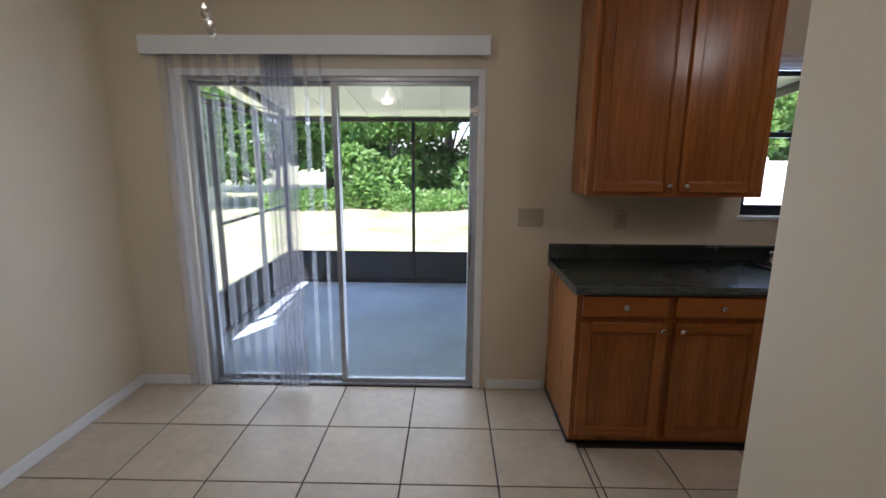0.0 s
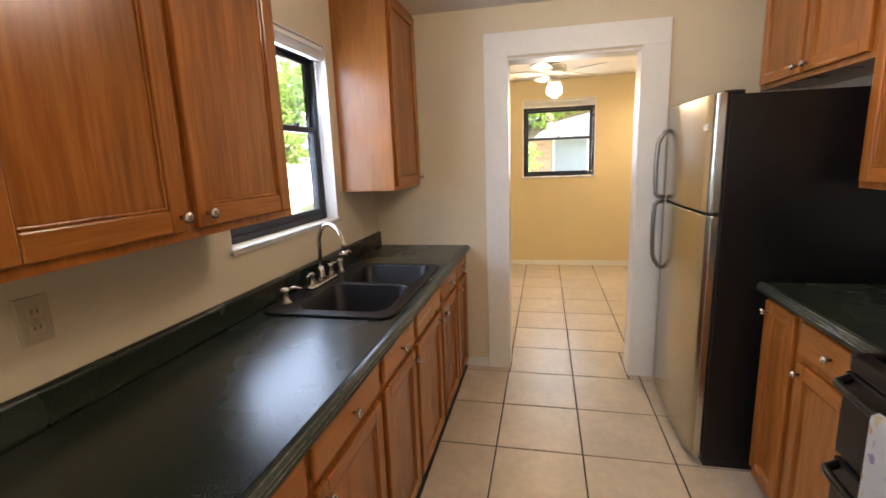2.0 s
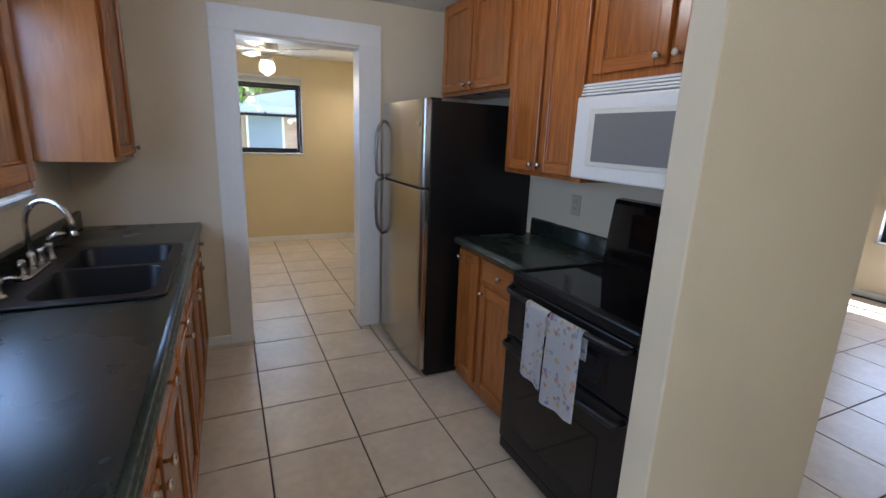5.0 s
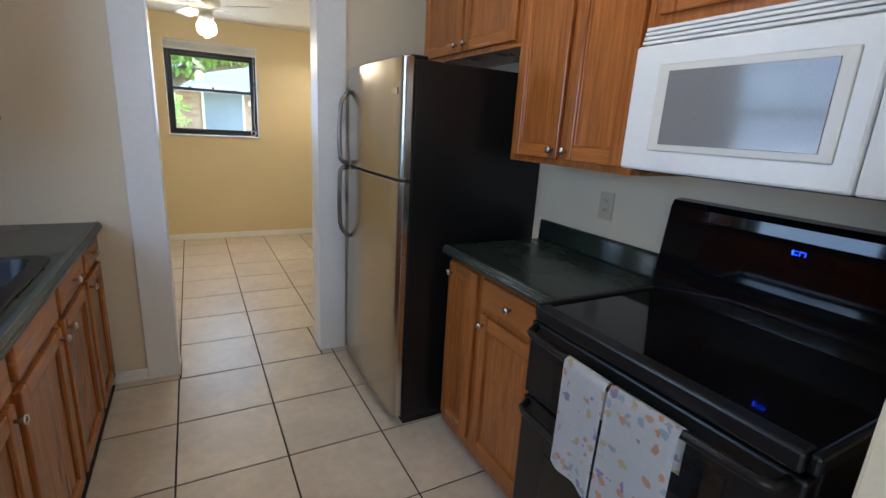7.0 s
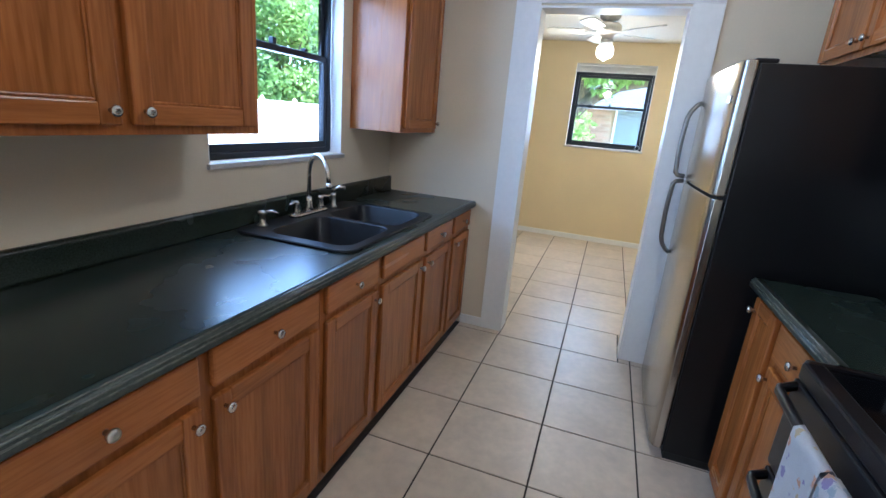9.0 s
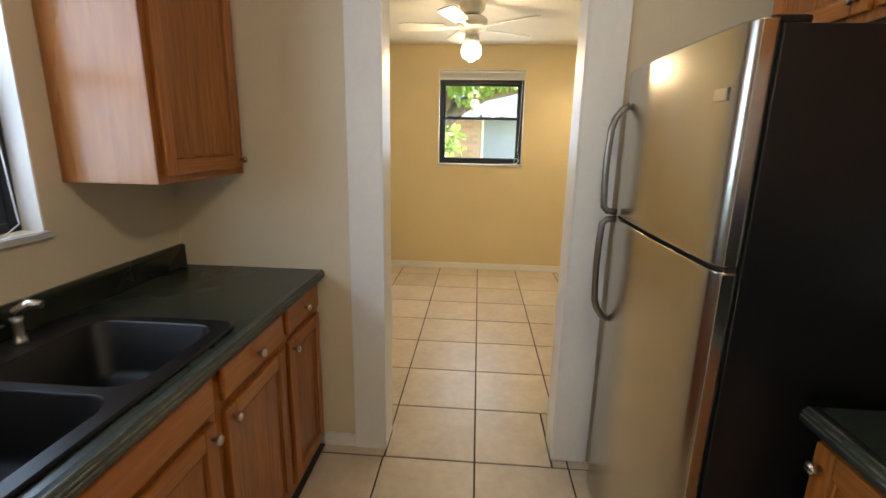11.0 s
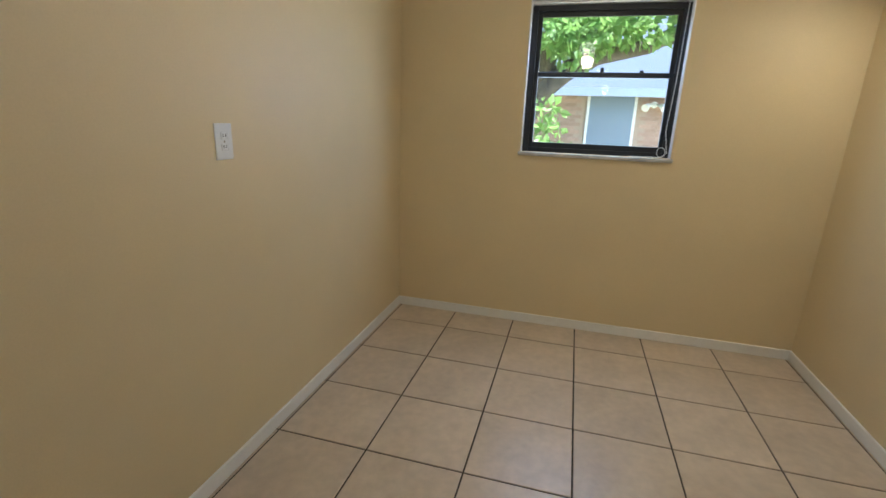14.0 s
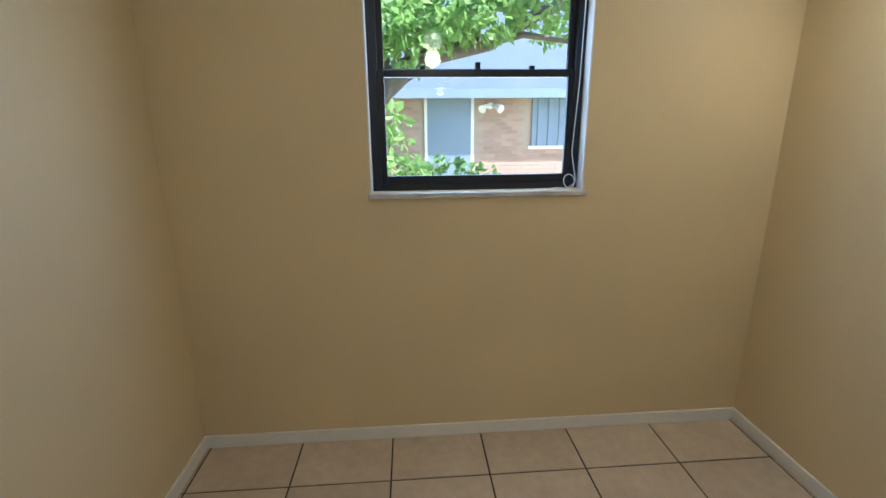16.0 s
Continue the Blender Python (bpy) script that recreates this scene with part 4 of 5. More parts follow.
# ---- wall plates ----
def wall_plate(name, label, cat, centre, axis, face, w, h, mat, kind):
    """A switch or socket plate. axis: 'x' when it lies along x on a wall of constant y."""
    t = thing(name, centre, label, cat)
    cx, cy, cz = centre

    def slab(du, dz, a, b, hw, hh, bev):
        bm = bmesh.new()
        d0, d1 = sorted((face * a, face * b))
        if axis == "x":
            return box(bm, cx + du - hw, cy + d0, cz + dz - hh, cx + du + hw, cy + d1, cz + dz + hh, bev)
        return box(bm, cx + d0, cy + du - hw, cz + dz - hh, cx + d1, cy + du + hw, cz + dz + hh, bev)
    part("plate", slab(0, 0, 0, 0.006, w / 2, h / 2, 0.002), mat, t)
    if kind == "switch":
        for du in (-0.046, 0, 0.046) if w > 0.14 else (-0.023, 0.023):
            part("toggle", slab(du, 0.004, 0.005, 0.016, 0.005, 0.009, 0.002), mat, t)
    else:
        for dz in (-0.02, 0.02):
            o = part("outlet", slab(0, dz, 0.005, 0.008, 0.016, 0.013, 0.003), mat, t)
            for du in (-0.006, 0.006):
                part("slot", slab(du, dz + 0.002, 0.0078, 0.0085, 0.0014, 0.005, 0), RUBBER, o)
        part("screw", slab(0, 0, 0.005, 0.0075, 0.003, 0.003, 0.001), NICKEL, t)
    return t


wall_plate("light_switch", "almond three-gang toggle switch plate on the wall", "switch", (0.777, NY, 1.18), "x", -1, 0.16, 0.115, CREAM, "switch")
wall_plate("outlet_plate", "almond duplex outlet above the counter", "outlet", (1.345, NY, 1.175), "x", -1, 0.075, 0.118, CREAM, "outlet")
wall_plate("outlet_plate", "almond duplex outlet beside the range", "outlet", (2.275, SY, 1.19), "x", 1, 0.075, 0.118, CREAM, "outlet")
wall_plate("outlet_plate", "white duplex outlet on the dining room wall", "outlet", (5.247, DNY, 1.325), "x", -1, 0.085, 0.128, WHITE, "outlet")
wall_plate("outlet_plate", "white duplex outlet on the dining room wall", "outlet", (5.15, DSY, 1.325), "x", 1, 0.085, 0.128, WHITE, "outlet")


# ---- lamps ----
def ceiling_fan(place, label, globes, spin, drop, rod):
    x, y, z = place
    t = thing("ceiling_fan", place, label, "fan")
    bm = bmesh.new()
    turned(bm, (x, y, z), [(0.10, 0), (0.098, -0.02), (0.088, -0.05 - 0.4 * rod), (0.06, -0.055 - 0.8 * rod)], n=24)
    tube(bm, [(x, y, z - 0.05), (x, y, z - 0.06 - rod)], 0.022, 12)
    part("canopy", bm, FAN_WHITE, t)
    z -= rod
    bm = bmesh.new()
    turned(bm, (x, y, z - 0.05), [(0.04, 0), (0.09, -0.012), (0.112, -0.03), (0.112, -0.075), (0.09, -0.10), (0.055, -0.112), (0.05, -0.14)], n=28)
    part("motor", bm, FAN_WHITE, t)
    for k in range(5):
        a = radians(spin + 72 * k)
        m = Matrix.Translation((x, y, z - 0.13)) @ Matrix.Rotation(a, 4, "Z") @ Matrix.Rotation(radians(12), 4, "X")
        bm = bmesh.new()
        out = [(0.20, -0.045), (0.26, -0.055), (0.50, -0.066), (0.535, -0.05), (0.545, 0), (0.535, 0.05), (0.50, 0.066), (0.26, 0.055), (0.20, 0.045)]
        loft(bm, [[m @ Vector((u, v, h)) for u, v in out] for h in (-0.004, 0.004)])
        for f in bm.faces:
            f.smooth = False
        bl = part("blade", bm, FAN_WHITE, t)
        bm = bmesh.new()
        loft(bm, [[m @ Vector((u, v, h)) for u, v in ((0.09, -0.018), (0.18, -0.014), (0.25, -0.03), (0.25, 0.03), (0.18, 0.014), (0.09, 0.018))] for h in (-0.010, -0.005)])
        part("blade_iron", bm, FAN_WHITE, bl)
    bm = bmesh.new()
    turned(bm, (x, y, z - 0.19), [(0.05, 0), (0.06, -0.02), (0.055, -0.05)], n=20)
    part("light_fitter", bm, FAN_WHITE, t)
    for gx, gy in globes:
        bm = bmesh.new()
        turned(bm, (x + gx, y + gy, z - 0.235), [(0.045, 0), (0.066, -0.018), (0.074, -0.045), (0.074, -0.085), (0.062, -0.105), (0.033, -0.118), (0.014, -0.132), (0.002, -0.136)], n=24)
        g = part("globe", bm, GLOBE, t, "lit opal glass globe")
        g.visible_shadow = False
    bm = bmesh.new()
    tube(bm, [(x + 0.055, y + 0.02, z - 0.21), (x + 0.058, y + 0.02, z - drop)], 0.0015, 6)
    turned(bm, (x + 0.058, y + 0.02, z - drop - 0.035), [(0.004, 0), (0.010, 0.008), (0.010, 0.022), (0.003, 0.036)], n=10)
    part("pull_chain", bm, NICKEL, t)
    if drop > 0.4:
        bm = bmesh.new()
        tube(bm, [(x + 0.03, y + 0.05, z - 0.21), (x + 0.032, y + 0.05, z - drop + 0.045)], 0.0015, 6)
        turned(bm, (x + 0.032, y + 0.05, z - drop + 0.010), [(0.004, 0), (0.010, 0.008), (0.010, 0.022), (0.003, 0.036)], n=10)
        part("pull_chain", bm, NICKEL, t)


ceiling_fan((5.38, 2.72, DCH), "white five-blade ceiling fan with lit globe in the dining room", [(0, 0)], 18, 0.30, 0.06)
ceiling_fan((-0.375, 2.26, CH), "white five-blade ceiling fan with two lit globes and pull chains", [(-0.08, 0), (0.08, 0)], 30, 0.59, 0.0)


def track_light():
    t = thing("track_light", (6.26, 1.40, DCH), "white ceiling track with two lit spot heads", "lamp")
    part("track", boxes((5.95, 1.385, DCH - 0.022, 6.56, 1.42, DCH), bevel=0.003), FAN_WHITE, t)
    for (x, y, z), aim in (((6.15, 1.40, 2.345), (-0.35, -0.15, -0.92)), ((6.36, 1.40, 2.335), (0.2, -0.1, -0.95))):
        a = Vector(aim).normalized()
        c = Vector((x, y, z))
        bm = bmesh.new()
        tube(bm, [(x, y, DCH - 0.02), (x, y, z + 0.03)], 0.010, 8)
        rad = [0.022, 0.034, 0.036, 0.046, 0.048]
        tube(bm, [c - a * 0.07, c - a * 0.055, c - a * 0.01, c + a * 0.03, c + a * 0.05], rad, 18)
        h = part("spot_head", bm, FAN_WHITE, t)
        bm = bmesh.new()
        tube(bm, [c + a * 0.045, c + a * 0.053, c + a * 0.056], [0.042, 0.042, 0.03], 18)
        b = part("bulb", bm, BULB, h, "lit reflector bulb")
        h.visible_shadow = False
        b.visible_shadow = False


track_light()


def flush_light():
    t = thing("ceiling_light", (2.15, 2.45, CH), "round flush ceiling light with lit opal glass dome", "lamp")
    bm = bmesh.new()
    turned(bm, (2.15, 2.45, CH), [(0.17, 0), (0.17, -0.02), (0.155, -0.028)], n=28)
    part("pan", bm, FAN_WHITE, t)
    bm = bmesh.new()
    turned(bm, (2.15, 2.45, CH - 0.028), [(0.15, 0), (0.152, -0.03), (0.13, -0.07), (0.08, -0.095), (0.012, -0.105), (0.002, -0.105)], n=28)
    d = part("dome", bm, GLOBE, t, "lit opal glass dome")
    d.visible_shadow = False


flush_light()

# ---- porch and garden ----
GZ = -0.16
PX0, PX1, PY1 = -1.75, 1.95, 6.76
structure("ground", boxes((-400, -400, GZ - 0.5, 400, 400, GZ)), GRASS, "dry sunlit lawn with bare patches", "ground")
structure("porch_floor", boxes((PX0 - 0.1, NY + T + 0.001, GZ, PX1 + 0.1, PY1 + 0.08, -0.02), bevel=0.01), CONCRETE, "blue-grey painted concrete porch slab", "floor")


def porch_screen(name, place, horizontal, start, stop, posts, other):
    """A run of screen wall with kick plate, posts and rails."""
    t = thing(name, place, "dark bronze screen wall with a low kick plate", "screen")

    def bar(u0, u1, z0, z1, w=0.022, mat=PORCH_DARK, nm="rail"):
        bm = bmesh.new()
        if horizontal:
            box(bm, u0, other - w, z0, u1, other + w, z1, 0.003)
        else:
            box(bm, other - w, u0, z0, other + w, u1, z1, 0.003)
        return part(nm, bm, mat, t)
    zt = 1.965
    bar(start, stop, zt, zt + 0.05)
    bar(start, stop, -0.02, 0.03)
    bar(start, stop, 0.36, 0.385)
    seq = [start] + posts + [stop]
    for u in seq:
        bar(u - 0.02, u + 0.02, 0.03, zt, nm="post")
    for a, b in zip(seq, seq[1:]):
        bar(a + 0.02, b - 0.02, 0.03, 0.36, 0.006, KICK, "kick_panel")
        s = bar(a + 0.02, b - 0.02, 0.385, zt, 0.0008, SCREEN, "screen_mesh")
        s.visible_shadow = False
    return t, bar


porch_screen("porch_screen_north", (0.1, PY1, -0.02), True, PX0, PX1, [-0.19, 1.05], PY1)
tw, bw = porch_screen("porch_screen_west", (PX0, 5.5, -0.02), False, NY + 0.16, PY1 - 0.03, [5.05, 5.95], PX0)
bw(5.05, 6.71, 0.95, 0.975, nm="mid_rail")
porch_screen("porch_screen_east", (PX1, 5.5, -0.02), False, NY + 0.16, PY1 - 0.03, [5.5], PX1)
bm = bmesh.new()
loft(bm, [[(x, NY + T + 0.002, 2.42), (x, PY1 + 0.35, 2.06), (x, PY1 + 0.35, 2.13), (x, NY + T + 0.002, 2.49)] for x in (PX0 - 0.3, 3.40)])
for f in bm.faces:
    f.smooth = False
roof = structure("porch_roof", bm, PORCH_ROOF, "white aluminium pan porch roof", "roof")
for k in range(12):
    x = PX0 + 0.05 + 0.46 * k
    bm = bmesh.new()
    loft(bm, [[(x - 0.006, y, z - 0.012), (x + 0.006, y, z - 0.012), (x + 0.006, y, z + 0.01), (x - 0.006, y, z + 0.01)] for y, z in ((NY + T + 0.01, 2.42), (PY1 + 0.34, 2.061))])
    part("pan_seam", bm, PORCH_ROOF, roof)
for x in (PX0, PX1):
    bm = bmesh.new()
    loft(bm, [[(x - 0.02, y, 2.05), (x + 0.02, y, 2.05), (x + 0.02, y, z), (x - 0.02, y, z)] for y, z in ((NY + T + 0.01, 2.06), (PY1 - 0.1, 2.055))])
    part("header_beam", bm, PORCH_DARK, roof)
    bm = bmesh.new()
    loft(bm, [[(x - 0.018, y, z - 0.07), (x + 0.018, y, z - 0.07), (x + 0.018, y, z), (x - 0.018, y, z)] for y, z in ((NY + T + 0.01, 2.42), (PY1 + 0.05, 2.085))])
    part("slope_beam", bm, PORCH_DARK, roof)
bm = bmesh.new()
loft(bm, [[(3.385, y, z - 0.09), (3.415, y, z - 0.09), (3.415, y, z + 0.075), (3.385, y, z + 0.075)] for y, z in ((NY + T + 0.01, 2.42), (PY1 + 0.36, 2.06))])
part("gutter_edge", bm, PORCH_DARK, roof)


# leaves: one mesh of many small folded blades for each kind of crown
def leaves(name, blobs, count, size, mat, rng, droop=0.35):
    """Leaf clusters spread over the shells of ellipsoids (centre, radii), with gaps."""
    vs, fs = [], []
    weights = np.array([r[0] * r[1] for _, r in blobs], float)
    picks = rng.choice(len(blobs), size=count, p=weights / weights.sum())
    tw = rng.normal(size=(count, 3))
    tw /= np.linalg.norm(tw, axis=1)[:, None]
    rad = rng.uniform(0.55, 1.08, count) ** 0.6
    for i in range(count):
        c, r = blobs[picks[i]]
        p = np.array(c) + tw[i] * np.array(r) * rad[i]
        d = rng.normal(size=3) + tw[i] * 0.8 + np.array((0, 0, -droop))
        d /= np.linalg.norm(d)
        q = np.cross(d, rng.normal(size=3))
        q /= np.linalg.norm(q) + 1e-6
        n = np.cross(d, q)
        s = size * rng.uniform(0.6, 1.3)
        k = len(vs)
        vs += [tuple(p), tuple(p + d * s * 0.5 + q * s * 0.26 + n * s * 0.06), tuple(p + d * s), tuple(p + d * s * 0.5 - q * s * 0.26 + n * s * 0.06)]
        fs += [(k, k + 1, k + 2), (k, k + 2, k + 3)]
    me = bpy.data.meshes.new(name)
    me.from_pydata(vs, [], fs)
    me.materials.append(mat)
    return me


def tree(place, height, spread, mat, seed, label, count=5200, size=0.24, bushy=False, category="tree"):
    rng = np.random.default_rng(seed)
    x, y = place
    t = thing("bush" if bushy else "tree", (x, y, GZ), label, category)
    bm = bmesh.new()
    low = 0.05 if bushy else 0.30
    tube(bm, [(x, y, GZ - 0.05), (x + 0.1, y, GZ + height * 0.3), (x - 0.1, y + 0.1, GZ + height * 0.75)], [0.05 * spread, 0.035 * spread, 0.012 * spread], 8)
    blobs = []
    for k in range(13 if bushy else 11):
        a = rng.uniform(0, 6.28)
        d = spread * rng.uniform(0.15, 0.85)
        h = GZ + height * rng.uniform(low + 0.12, 0.92)
        c = (x + d * math.cos(a), y + d * math.sin(a), h)
        r = spread * rng.uniform(0.26, 0.5)
        blobs.append((c, (r, r, r * 0.7)))
        tube(bm, [(x, y, GZ + height * 0.25), ((x + c[0]) / 2, (y + c[1]) / 2, (GZ + height * 0.25 + h) / 2 + 0.1), c], [0.02 * spread, 0.013 * spread, 0.004 * spread], 6)
    part("trunk", bm, BARK, t)
    ob = new("crown", leaves("crown", blobs, count, size, mat, rng))
    ob.parent = t
    ob.matrix_parent_inverse = t.matrix_basis.inverted()
    return t


hedge = [(-13.5, 11.5, 6, 3.0, LEAF_DARK), (-11.0, 14.5, 5.5, 2.8, LEAF), (-8.6, 17.0, 6, 2.9, LEAF_PALE), (-6.2, 18.2, 5, 2.4, LEAF), (-4.0, 19.4, 6.5, 2.8, LEAF_DARK), (-1.9, 18.0, 4.2, 2.1, LEAF_PALE),
         (0.2, 19.8, 6, 2.6, LEAF_DARK), (2.3, 20.2, 5.2, 2.4, LEAF), (4.6, 19.6, 6, 2.7, LEAF_DARK), (7.2, 20.4, 6.5, 2.9, LEAF), (10.2, 19.6, 6, 2.9, LEAF_PALE), (13.4, 19.2, 6.5, 3.0, LEAF), (16.8, 19.0, 7, 3.1, LEAF_DARK), (20.5, 18.5, 7, 3.2, LEAF_PALE), (24.0, 17.0, 7, 3.4, LEAF),
         (-15.5, 7.5, 6, 3.0, LEAF), (-16.0, 3.0, 6, 3.0, LEAF_DARK)]
for k, (x, y, h, s, mat) in enumerate(hedge):
    tree((x, y), h, s, mat, 20 + k, "dense green garden shrub tree in sun", 7500, 0.30, True)
back = [(-18, 16, 11, 4.5), (-12, 21, 12, 4.8), (-6, 25, 13, 5), (0, 27, 12, 5), (6, 27, 13, 5), (13, 26, 12, 5), (21, 25, 13, 5.2), (29, 22, 12, 5)]
for k, (x, y, h, s) in enumerate(back):
    tree((x, y), h, s, LEAF_DARK if k % 2 else LEAF, 60 + k, "tall leafy tree behind the garden", 5200, 0.48, False)

rng = np.random.default_rng(5)
blobs = [((x, 16.6 + 0.5 * math.sin(x * 1.7), GZ + 0.22), (0.9, 0.7, 0.34)) for x in np.arange(-5.0, 4.5, 0.8)]
tagged(new("weeds", leaves("weeds", blobs, 4500, 0.22, LEAF_PALE, rng, -0.6)), "tall green weeds along the edge of the lawn", "plants", kind="stuff")

# white fence
fx = [5.7 + 1.9 * k for k in range(11)]
fence = thing("fence", (14.0, 15.0, GZ), "tall white vinyl privacy fence with capped posts", "fence")
for k, x in enumerate(fx):
    pst = part("post", boxes((x - 0.065, 14.935, GZ, x + 0.065, 15.065, 1.56), bevel=0.004), VINYL, fence)
    bm = bmesh.new()
    turned(bm, (x, 15.0, 1.56), [(0.10, 0), (0.10, 0.03), (0.02, 0.10)], n=4)
    part("cap", bm, VINYL, pst)
    if k < len(fx) - 1:
        part("rail", boxes((x + 0.065, 14.96, 1.38, fx[k + 1] - 0.065, 15.04, 1.52), (x + 0.065, 14.96, GZ + 0.05, fx[k + 1] - 0.065, 15.04, GZ + 0.19), bevel=0.004), VINYL, fence)
        for j in range(6):
            a = x + 0.065 + (1.77 / 6) * j
            part("board", boxes((a + 0.003, 14.985, GZ + 0.19, a + 1.77 / 6 - 0.003, 15.015, 1.38)), VINYL, fence)

# house next door
HX = 15.0
house = thing("house", (HX + 3, 1.5, GZ), "neighbouring brick house with pale door and shutters", "house")
part("wall", boxes((HX, -7, GZ, HX + 8, 10, 2.17)), MORTAR, house)
bm = bmesh.new()
loft(bm, [[(HX - 0.30, y, 2.12), (HX + 4, y, 5.4), (HX + 8.7, y, 2.17)] for y in (-7.6, 10.6)])
for f in bm.faces:
    f.smooth = False
hr = part("roof", bm, SHINGLE, house, "pale grey shingle roof")
part("fascia", boxes((HX - 0.33, -7.6, 2.02, HX - 0.30, 10.6, 2.19)), SHADED_WHITE, hr)
hd = part("door", boxes((HX - 0.045, 1.60, GZ, HX - 0.012, 2.52, 2.05), bevel=0.004), SHADED_WHITE, house, "pale painted flush door")
part("door_frame", boxes((HX - 0.05, 1.54, GZ, HX - 0.010, 1.60, 2.11), (HX - 0.05, 2.52, GZ, HX - 0.010, 2.58, 2.11), (HX - 0.05, 1.60, 2.05, HX - 0.010, 2.52, 2.11)), VINYL, hd)
for k in range(8):
    y = -0.62 + 0.115 * k
    part("shutter_slat", boxes((HX - 0.07 + 0.02 * (k % 2), y, 1.05, HX - 0.012, y + 0.112, 2.12), bevel=0.006), SHADED_WHITE, house, "pale corrugated shutter panel")
part("shutter_sill", boxes((HX - 0.06, -0.68, 0.98, HX - 0.012, 0.36, 1.05)), VINYL, house)
flood = thing("flood_light", (HX - 0.05, 1.2, 1.85), "white twin-head flood light on the brick wall", "lamp")
bm = bmesh.new()
turned(bm, (HX - 0.06, 1.2, 1.88), [(0.07, 0.06), (0.07, 0.02), (0.05, 0.0)], "x", 16)
part("mount", bm, VINYL, flood)
for s in (-1, 1):
    part("lamp_head", tube(bmesh.new(), [(HX - 0.06, 1.2 + s * 0.04, 1.88), (HX - 0.13, 1.2 + s * 0.13, 1.86), (HX - 0.22, 1.2 + s * 0.20, 1.80)], [0.02, 0.05, 0.085], 12), VINYL, flood)

# tree in front of the house, with a limb across the window's view
def limb_tree():
    rng = np.random.default_rng(9)
    t = thing("tree", (11.2, 4.6, GZ), "old spreading tree with a thick leaning limb", "tree")
    bm = bmesh.new()
    tube(bm, [(11.3, 4.2, GZ - 0.05), (11.2, 3.75, 1.1), (11.0, 3.35, 1.85), (10.95, 2.98, 2.14)], [0.26, 0.21, 0.17, 0.14], 12)
    tube(bm, [(10.95, 2.98, 2.14), (10.95, 2.57, 2.34), (10.95, 1.95, 2.46), (11.0, 1.3, 2.8), (11.1, 0.5, 3.1)], [0.14, 0.12, 0.10, 0.07, 0.03], 10)
    tube(bm, [(11.0, 3.3, 1.9), (11.0, 3.2, 2.7), (11.2, 3.1, 3.8), (11.3, 3.0, 5.0)], [0.15, 0.12, 0.09, 0.05], 10)
    tube(bm, [(10.95, 1.95, 2.46), (11.0, 1.5, 2.56), (11.0, 1.03, 2.50), (11.0, 0.5, 2.40)], [0.05, 0.04, 0.03, 0.015], 8)
    part("trunk", bm, BARK, t)
    blobs = []
    for k in range(26):
        y = rng.uniform(0.0, 5.5)
        blobs.append(((11.0 + rng.uniform(-1.3, 1.3), y, rng.uniform(2.75, 5.2)), (0.62, 0.55, 0.42)))
    for y, z in ((2.5, 2.62), (2.0, 2.68), (3.0, 2.6), (1.4, 2.85), (2.8, 2.4), (3.3, 2.6), (2.3, 2.85)):
        blobs.append(((10.6, y, z), (0.4, 0.35, 0.25)))
    crown = new("crown", leaves("crown", blobs, 15000, 0.15, LEAF_PALE, rng))
    crown.parent = t
    crown.matrix_parent_inverse = t.matrix_basis.inverted()


limb_tree()
for k, (y, z0, n) in enumerate(((3.28, 1.55, 5), (3.05, 0.95, 4))):
    rng = np.random.default_rng(70 + k)
    b = thing("shrub", (10.2 + 0.2 * k, y, GZ), "slender green shrub outside the window", "shrub")
    bm = bmesh.new()
    tube(bm, [(10.2 + 0.2 * k, y, GZ - 0.02), (10.2 + 0.2 * k, y + 0.05, z0 * 0.6), (10.2 + 0.2 * k, y, z0)], [0.025, 0.018, 0.008], 6)
    part("stem", bm, BARK, b)
    c = new("crown", leaves("crown", [((10.2 + 0.2 * k + rng.uniform(-0.1, 0.1), y + rng.uniform(-0.15, 0.15), h), (0.26, 0.24, 0.2)) for h in np.linspace(0.4, z0, n)], 330, 0.15, LEAF_PALE, rng))
    c.parent = b
    c.matrix_parent_inverse = b.matrix_basis.inverted()
low_blobs = [((13.6, y, 0.62 + 0.1 * math.sin(3 * y)), (0.22, 0.3, 0.26)) for y in (1.5, 1.8, 2.2, 2.6, 2.9)]
b = thing("shrub", (13.6, 2.2, GZ), "low leafy shrub beside the house door", "shrub")
bm = bmesh.new()
for y in (1.6, 2.2, 2.8):
    tube(bm, [(13.6, 2.2, GZ), (13.6, (y + 2.2) / 2, 0.25), (13.6, y, 0.6)], [0.02, 0.015, 0.006], 6)
part("stem", bm, BARK, b)
c = new("crown", leaves("crown", low_blobs, 260, 0.2, LEAF_DARK, np.random.default_rng(3)))
c.parent = b
c.matrix_parent_inverse = b.matrix_basis.inverted()

# ---- bricks of the house wall ----
def brick_mesh():
    return mesh_of("brick", boxes((-0.006, -0.118, -0.036, 0.006, 0.118, 0.036), bevel=0.0), BRICK)


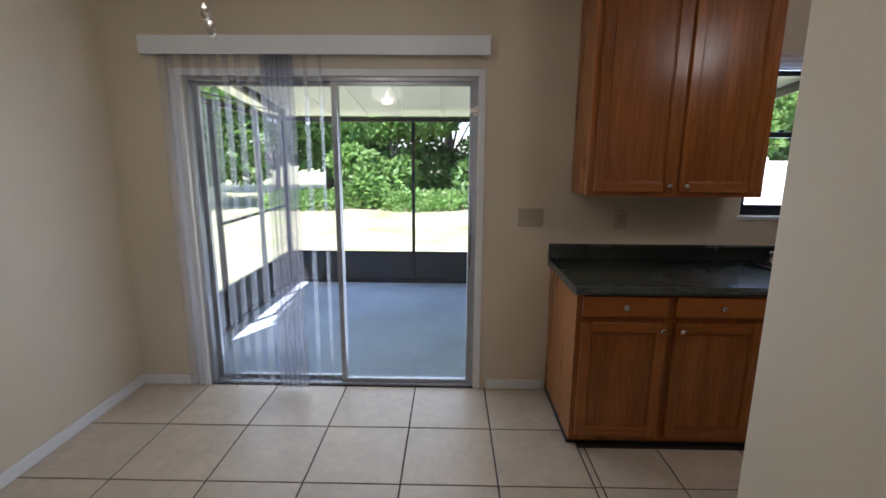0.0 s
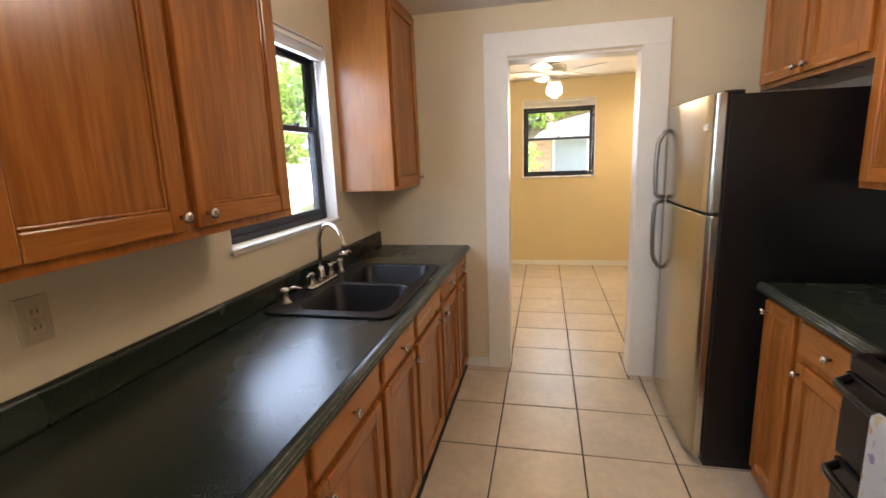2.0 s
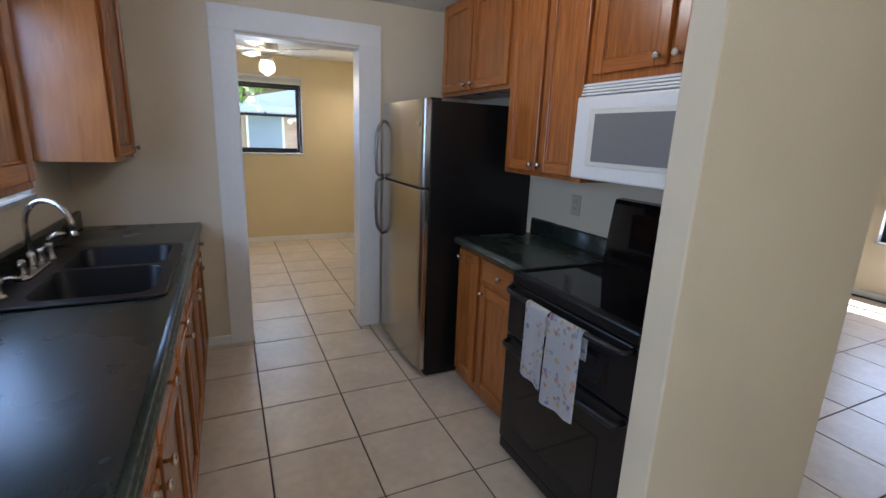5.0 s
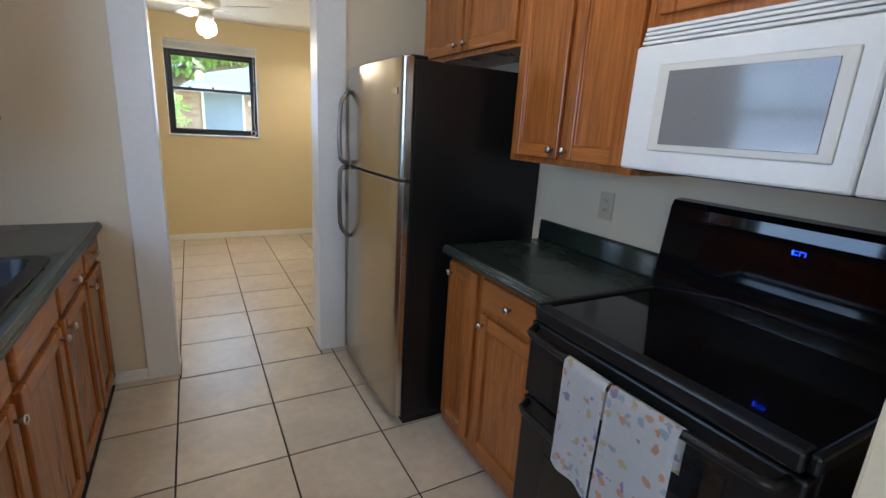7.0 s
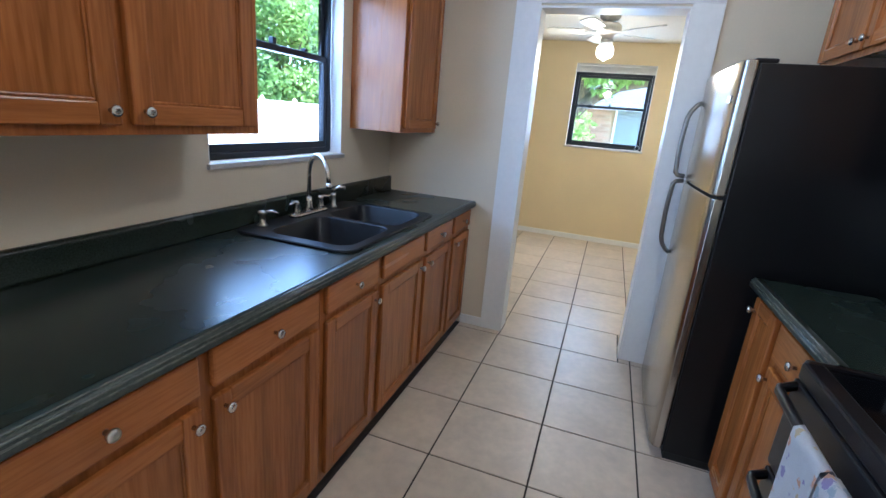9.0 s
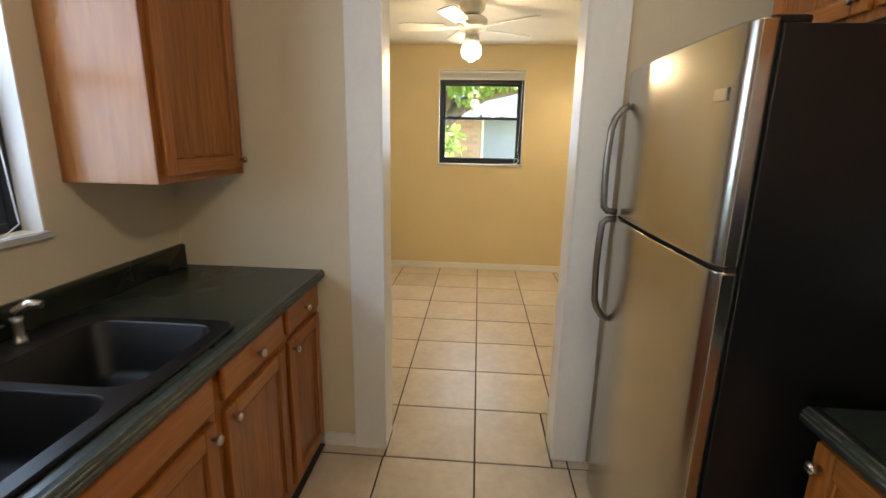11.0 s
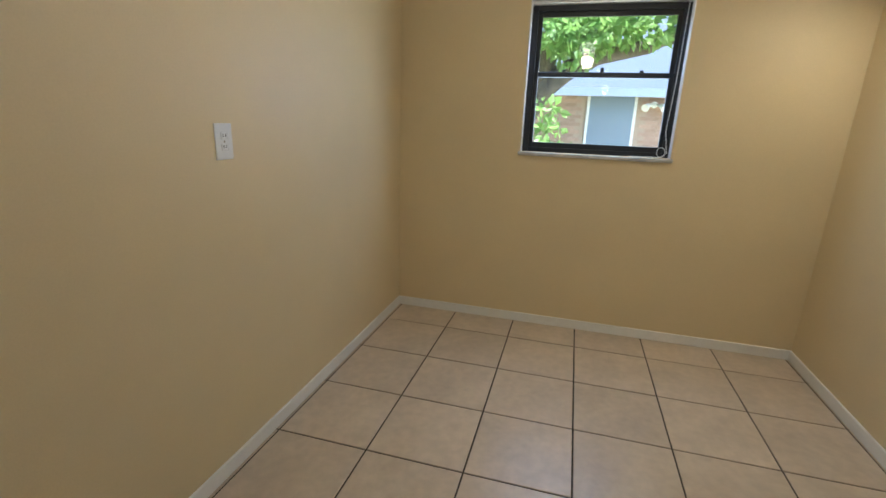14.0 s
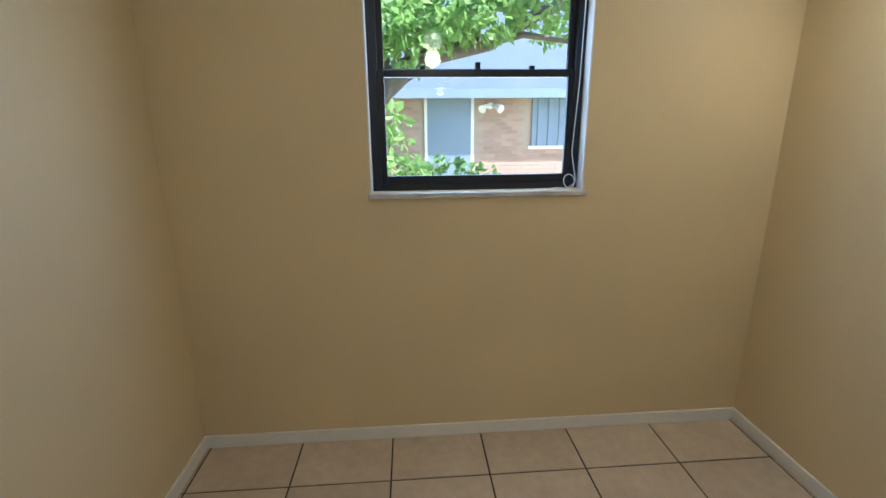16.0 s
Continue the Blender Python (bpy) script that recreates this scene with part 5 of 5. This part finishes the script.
bmesh_brick = brick_mesh()
wall_part = next(o for o in house.children if o.name.startswith("wall"))
made = 0
for r in range(16):
    z = 0.76 + 0.083 * r
    for k in range(22):
        y = -0.9 + 0.247 * k + (0.1235 if r % 2 else 0)
        if 1.42 < y < 2.70 or (-0.80 < y < 0.48 and z > 0.94) or made >= 300:
            continue
        o = new("brick", bmesh_brick)
        o.parent = wall_part
        o.matrix_parent_inverse = Matrix.Identity(4)
        o.location = (HX - 0.005, y, z)
        made += 1
verts, faces = [], []
for r in range(29):
    z = GZ + 0.09 + 0.083 * r
    for k in range(66):
        y = -6.8 + 0.247 * k + (0.1235 if r % 2 else 0)
        if 1.42 < y < 2.70 or (-0.80 < y < 0.48 and z > 0.94):
            continue
        if -1.02 < y < 4.5 and 0.70 < z < 2.06:
            continue
        n = len(verts)
        xa, xb = HX - 0.011, HX + 0.001
        for yy in (y - 0.118, y + 0.118):
            for zz in (z - 0.036, z + 0.036):
                verts += [(xa, yy, zz), (xb, yy, zz)]
        faces += [(n, n + 2, n + 6, n + 4), (n, n + 4, n + 5, n + 1), (n + 2, n + 3, n + 7, n + 6), (n, n + 1, n + 3, n + 2), (n + 4, n + 6, n + 7, n + 5)]
me = bpy.data.meshes.new("brick_courses")
me.from_pydata(verts, [], faces)
me.materials.append(BRICK)
o = tagged(new("brick_courses", me), kind="stuff")
o.parent = house
o.matrix_parent_inverse = house.matrix_basis.inverted()

# ---- floor and its tiles ----
floor = structure("floor", boxes((WX - T, LSY - T, -0.12, EX + T, NY + T, -0.004), (EX + T, DSY - T, -0.12, DEX + T, DNY + T, -0.004)), GROUT, "beige ceramic tile floor with dark grout", "floor")
P, GAP = 0.445, 0.0042
tile_meshes = {}


def tile(x0, y0, x1, y1):
    w, h = round(x1 - x0 - 2 * GAP, 3), round(y1 - y0 - 2 * GAP, 3)
    if w < 0.012 or h < 0.012:
        return
    if (w, h) not in tile_meshes:
        bm = bmesh.new()
        e = 0.0025
        loft(bm, [[(-w / 2, -h / 2, -0.006), (w / 2, -h / 2, -0.006), (w / 2, h / 2, -0.006), (-w / 2, h / 2, -0.006)],
                  [(-w / 2, -h / 2, -0.0015), (w / 2, -h / 2, -0.0015), (w / 2, h / 2, -0.0015), (-w / 2, h / 2, -0.0015)],
                  [(-w / 2 + e, -h / 2 + e, 0), (w / 2 - e, -h / 2 + e, 0), (w / 2 - e, h / 2 - e, 0), (-w / 2 + e, h / 2 - e, 0)]])
        for f in bm.faces:
            f.smooth = False
        tile_meshes[(w, h)] = mesh_of("tile", bm, TILE)
    o = new("tile", tile_meshes[(w, h)])
    o.parent = floor
    o.location = ((x0 + x1) / 2, (y0 + y1) / 2, 0)


def lay(xs, ys):
    for a, b in zip(xs, xs[1:]):
        for c, d in zip(ys, ys[1:]):
            tile(a, c, b, d)


kx = [0.975, 1.012, 1.405] + [1.85 + P * i for i in range(5)]
ky = [1.30, 1.715 - 0.0, 2.16, 2.605, 3.05, 3.36]
lay(kx, ky)
lay([3.63, EX], [1.34, 1.715, 2.16, 2.235])
lay([3.63, EX], [3.045, 3.36])
lay([3.63, 4.075], [2.237, 2.605, 3.043])
lay([DWX, 4.075], [DSY, 1.27, 1.715, 2.16, 2.235])
lay([DWX, 4.075], [3.03, 3.05, 3.495, 3.94, DNY])
lay([1.85 + P * i for i in range(5, 12)] + [DEX], [DSY, 1.27, 1.715, 2.16, 2.605, 3.05, 3.495, 3.94, DNY])
Q = 0.474
nx = [WX, -1.385, -0.911, -0.437, 0.037, 0.511, 0.975]
lay(nx, [3.52 - Q * i for i in range(5, 0, -1)] + [3.52, NY])
lay(nx + [1.449, 1.923, 2.397, 2.871, 3.345, EX], [3.52 - Q * i for i in range(14, 4, -1)])
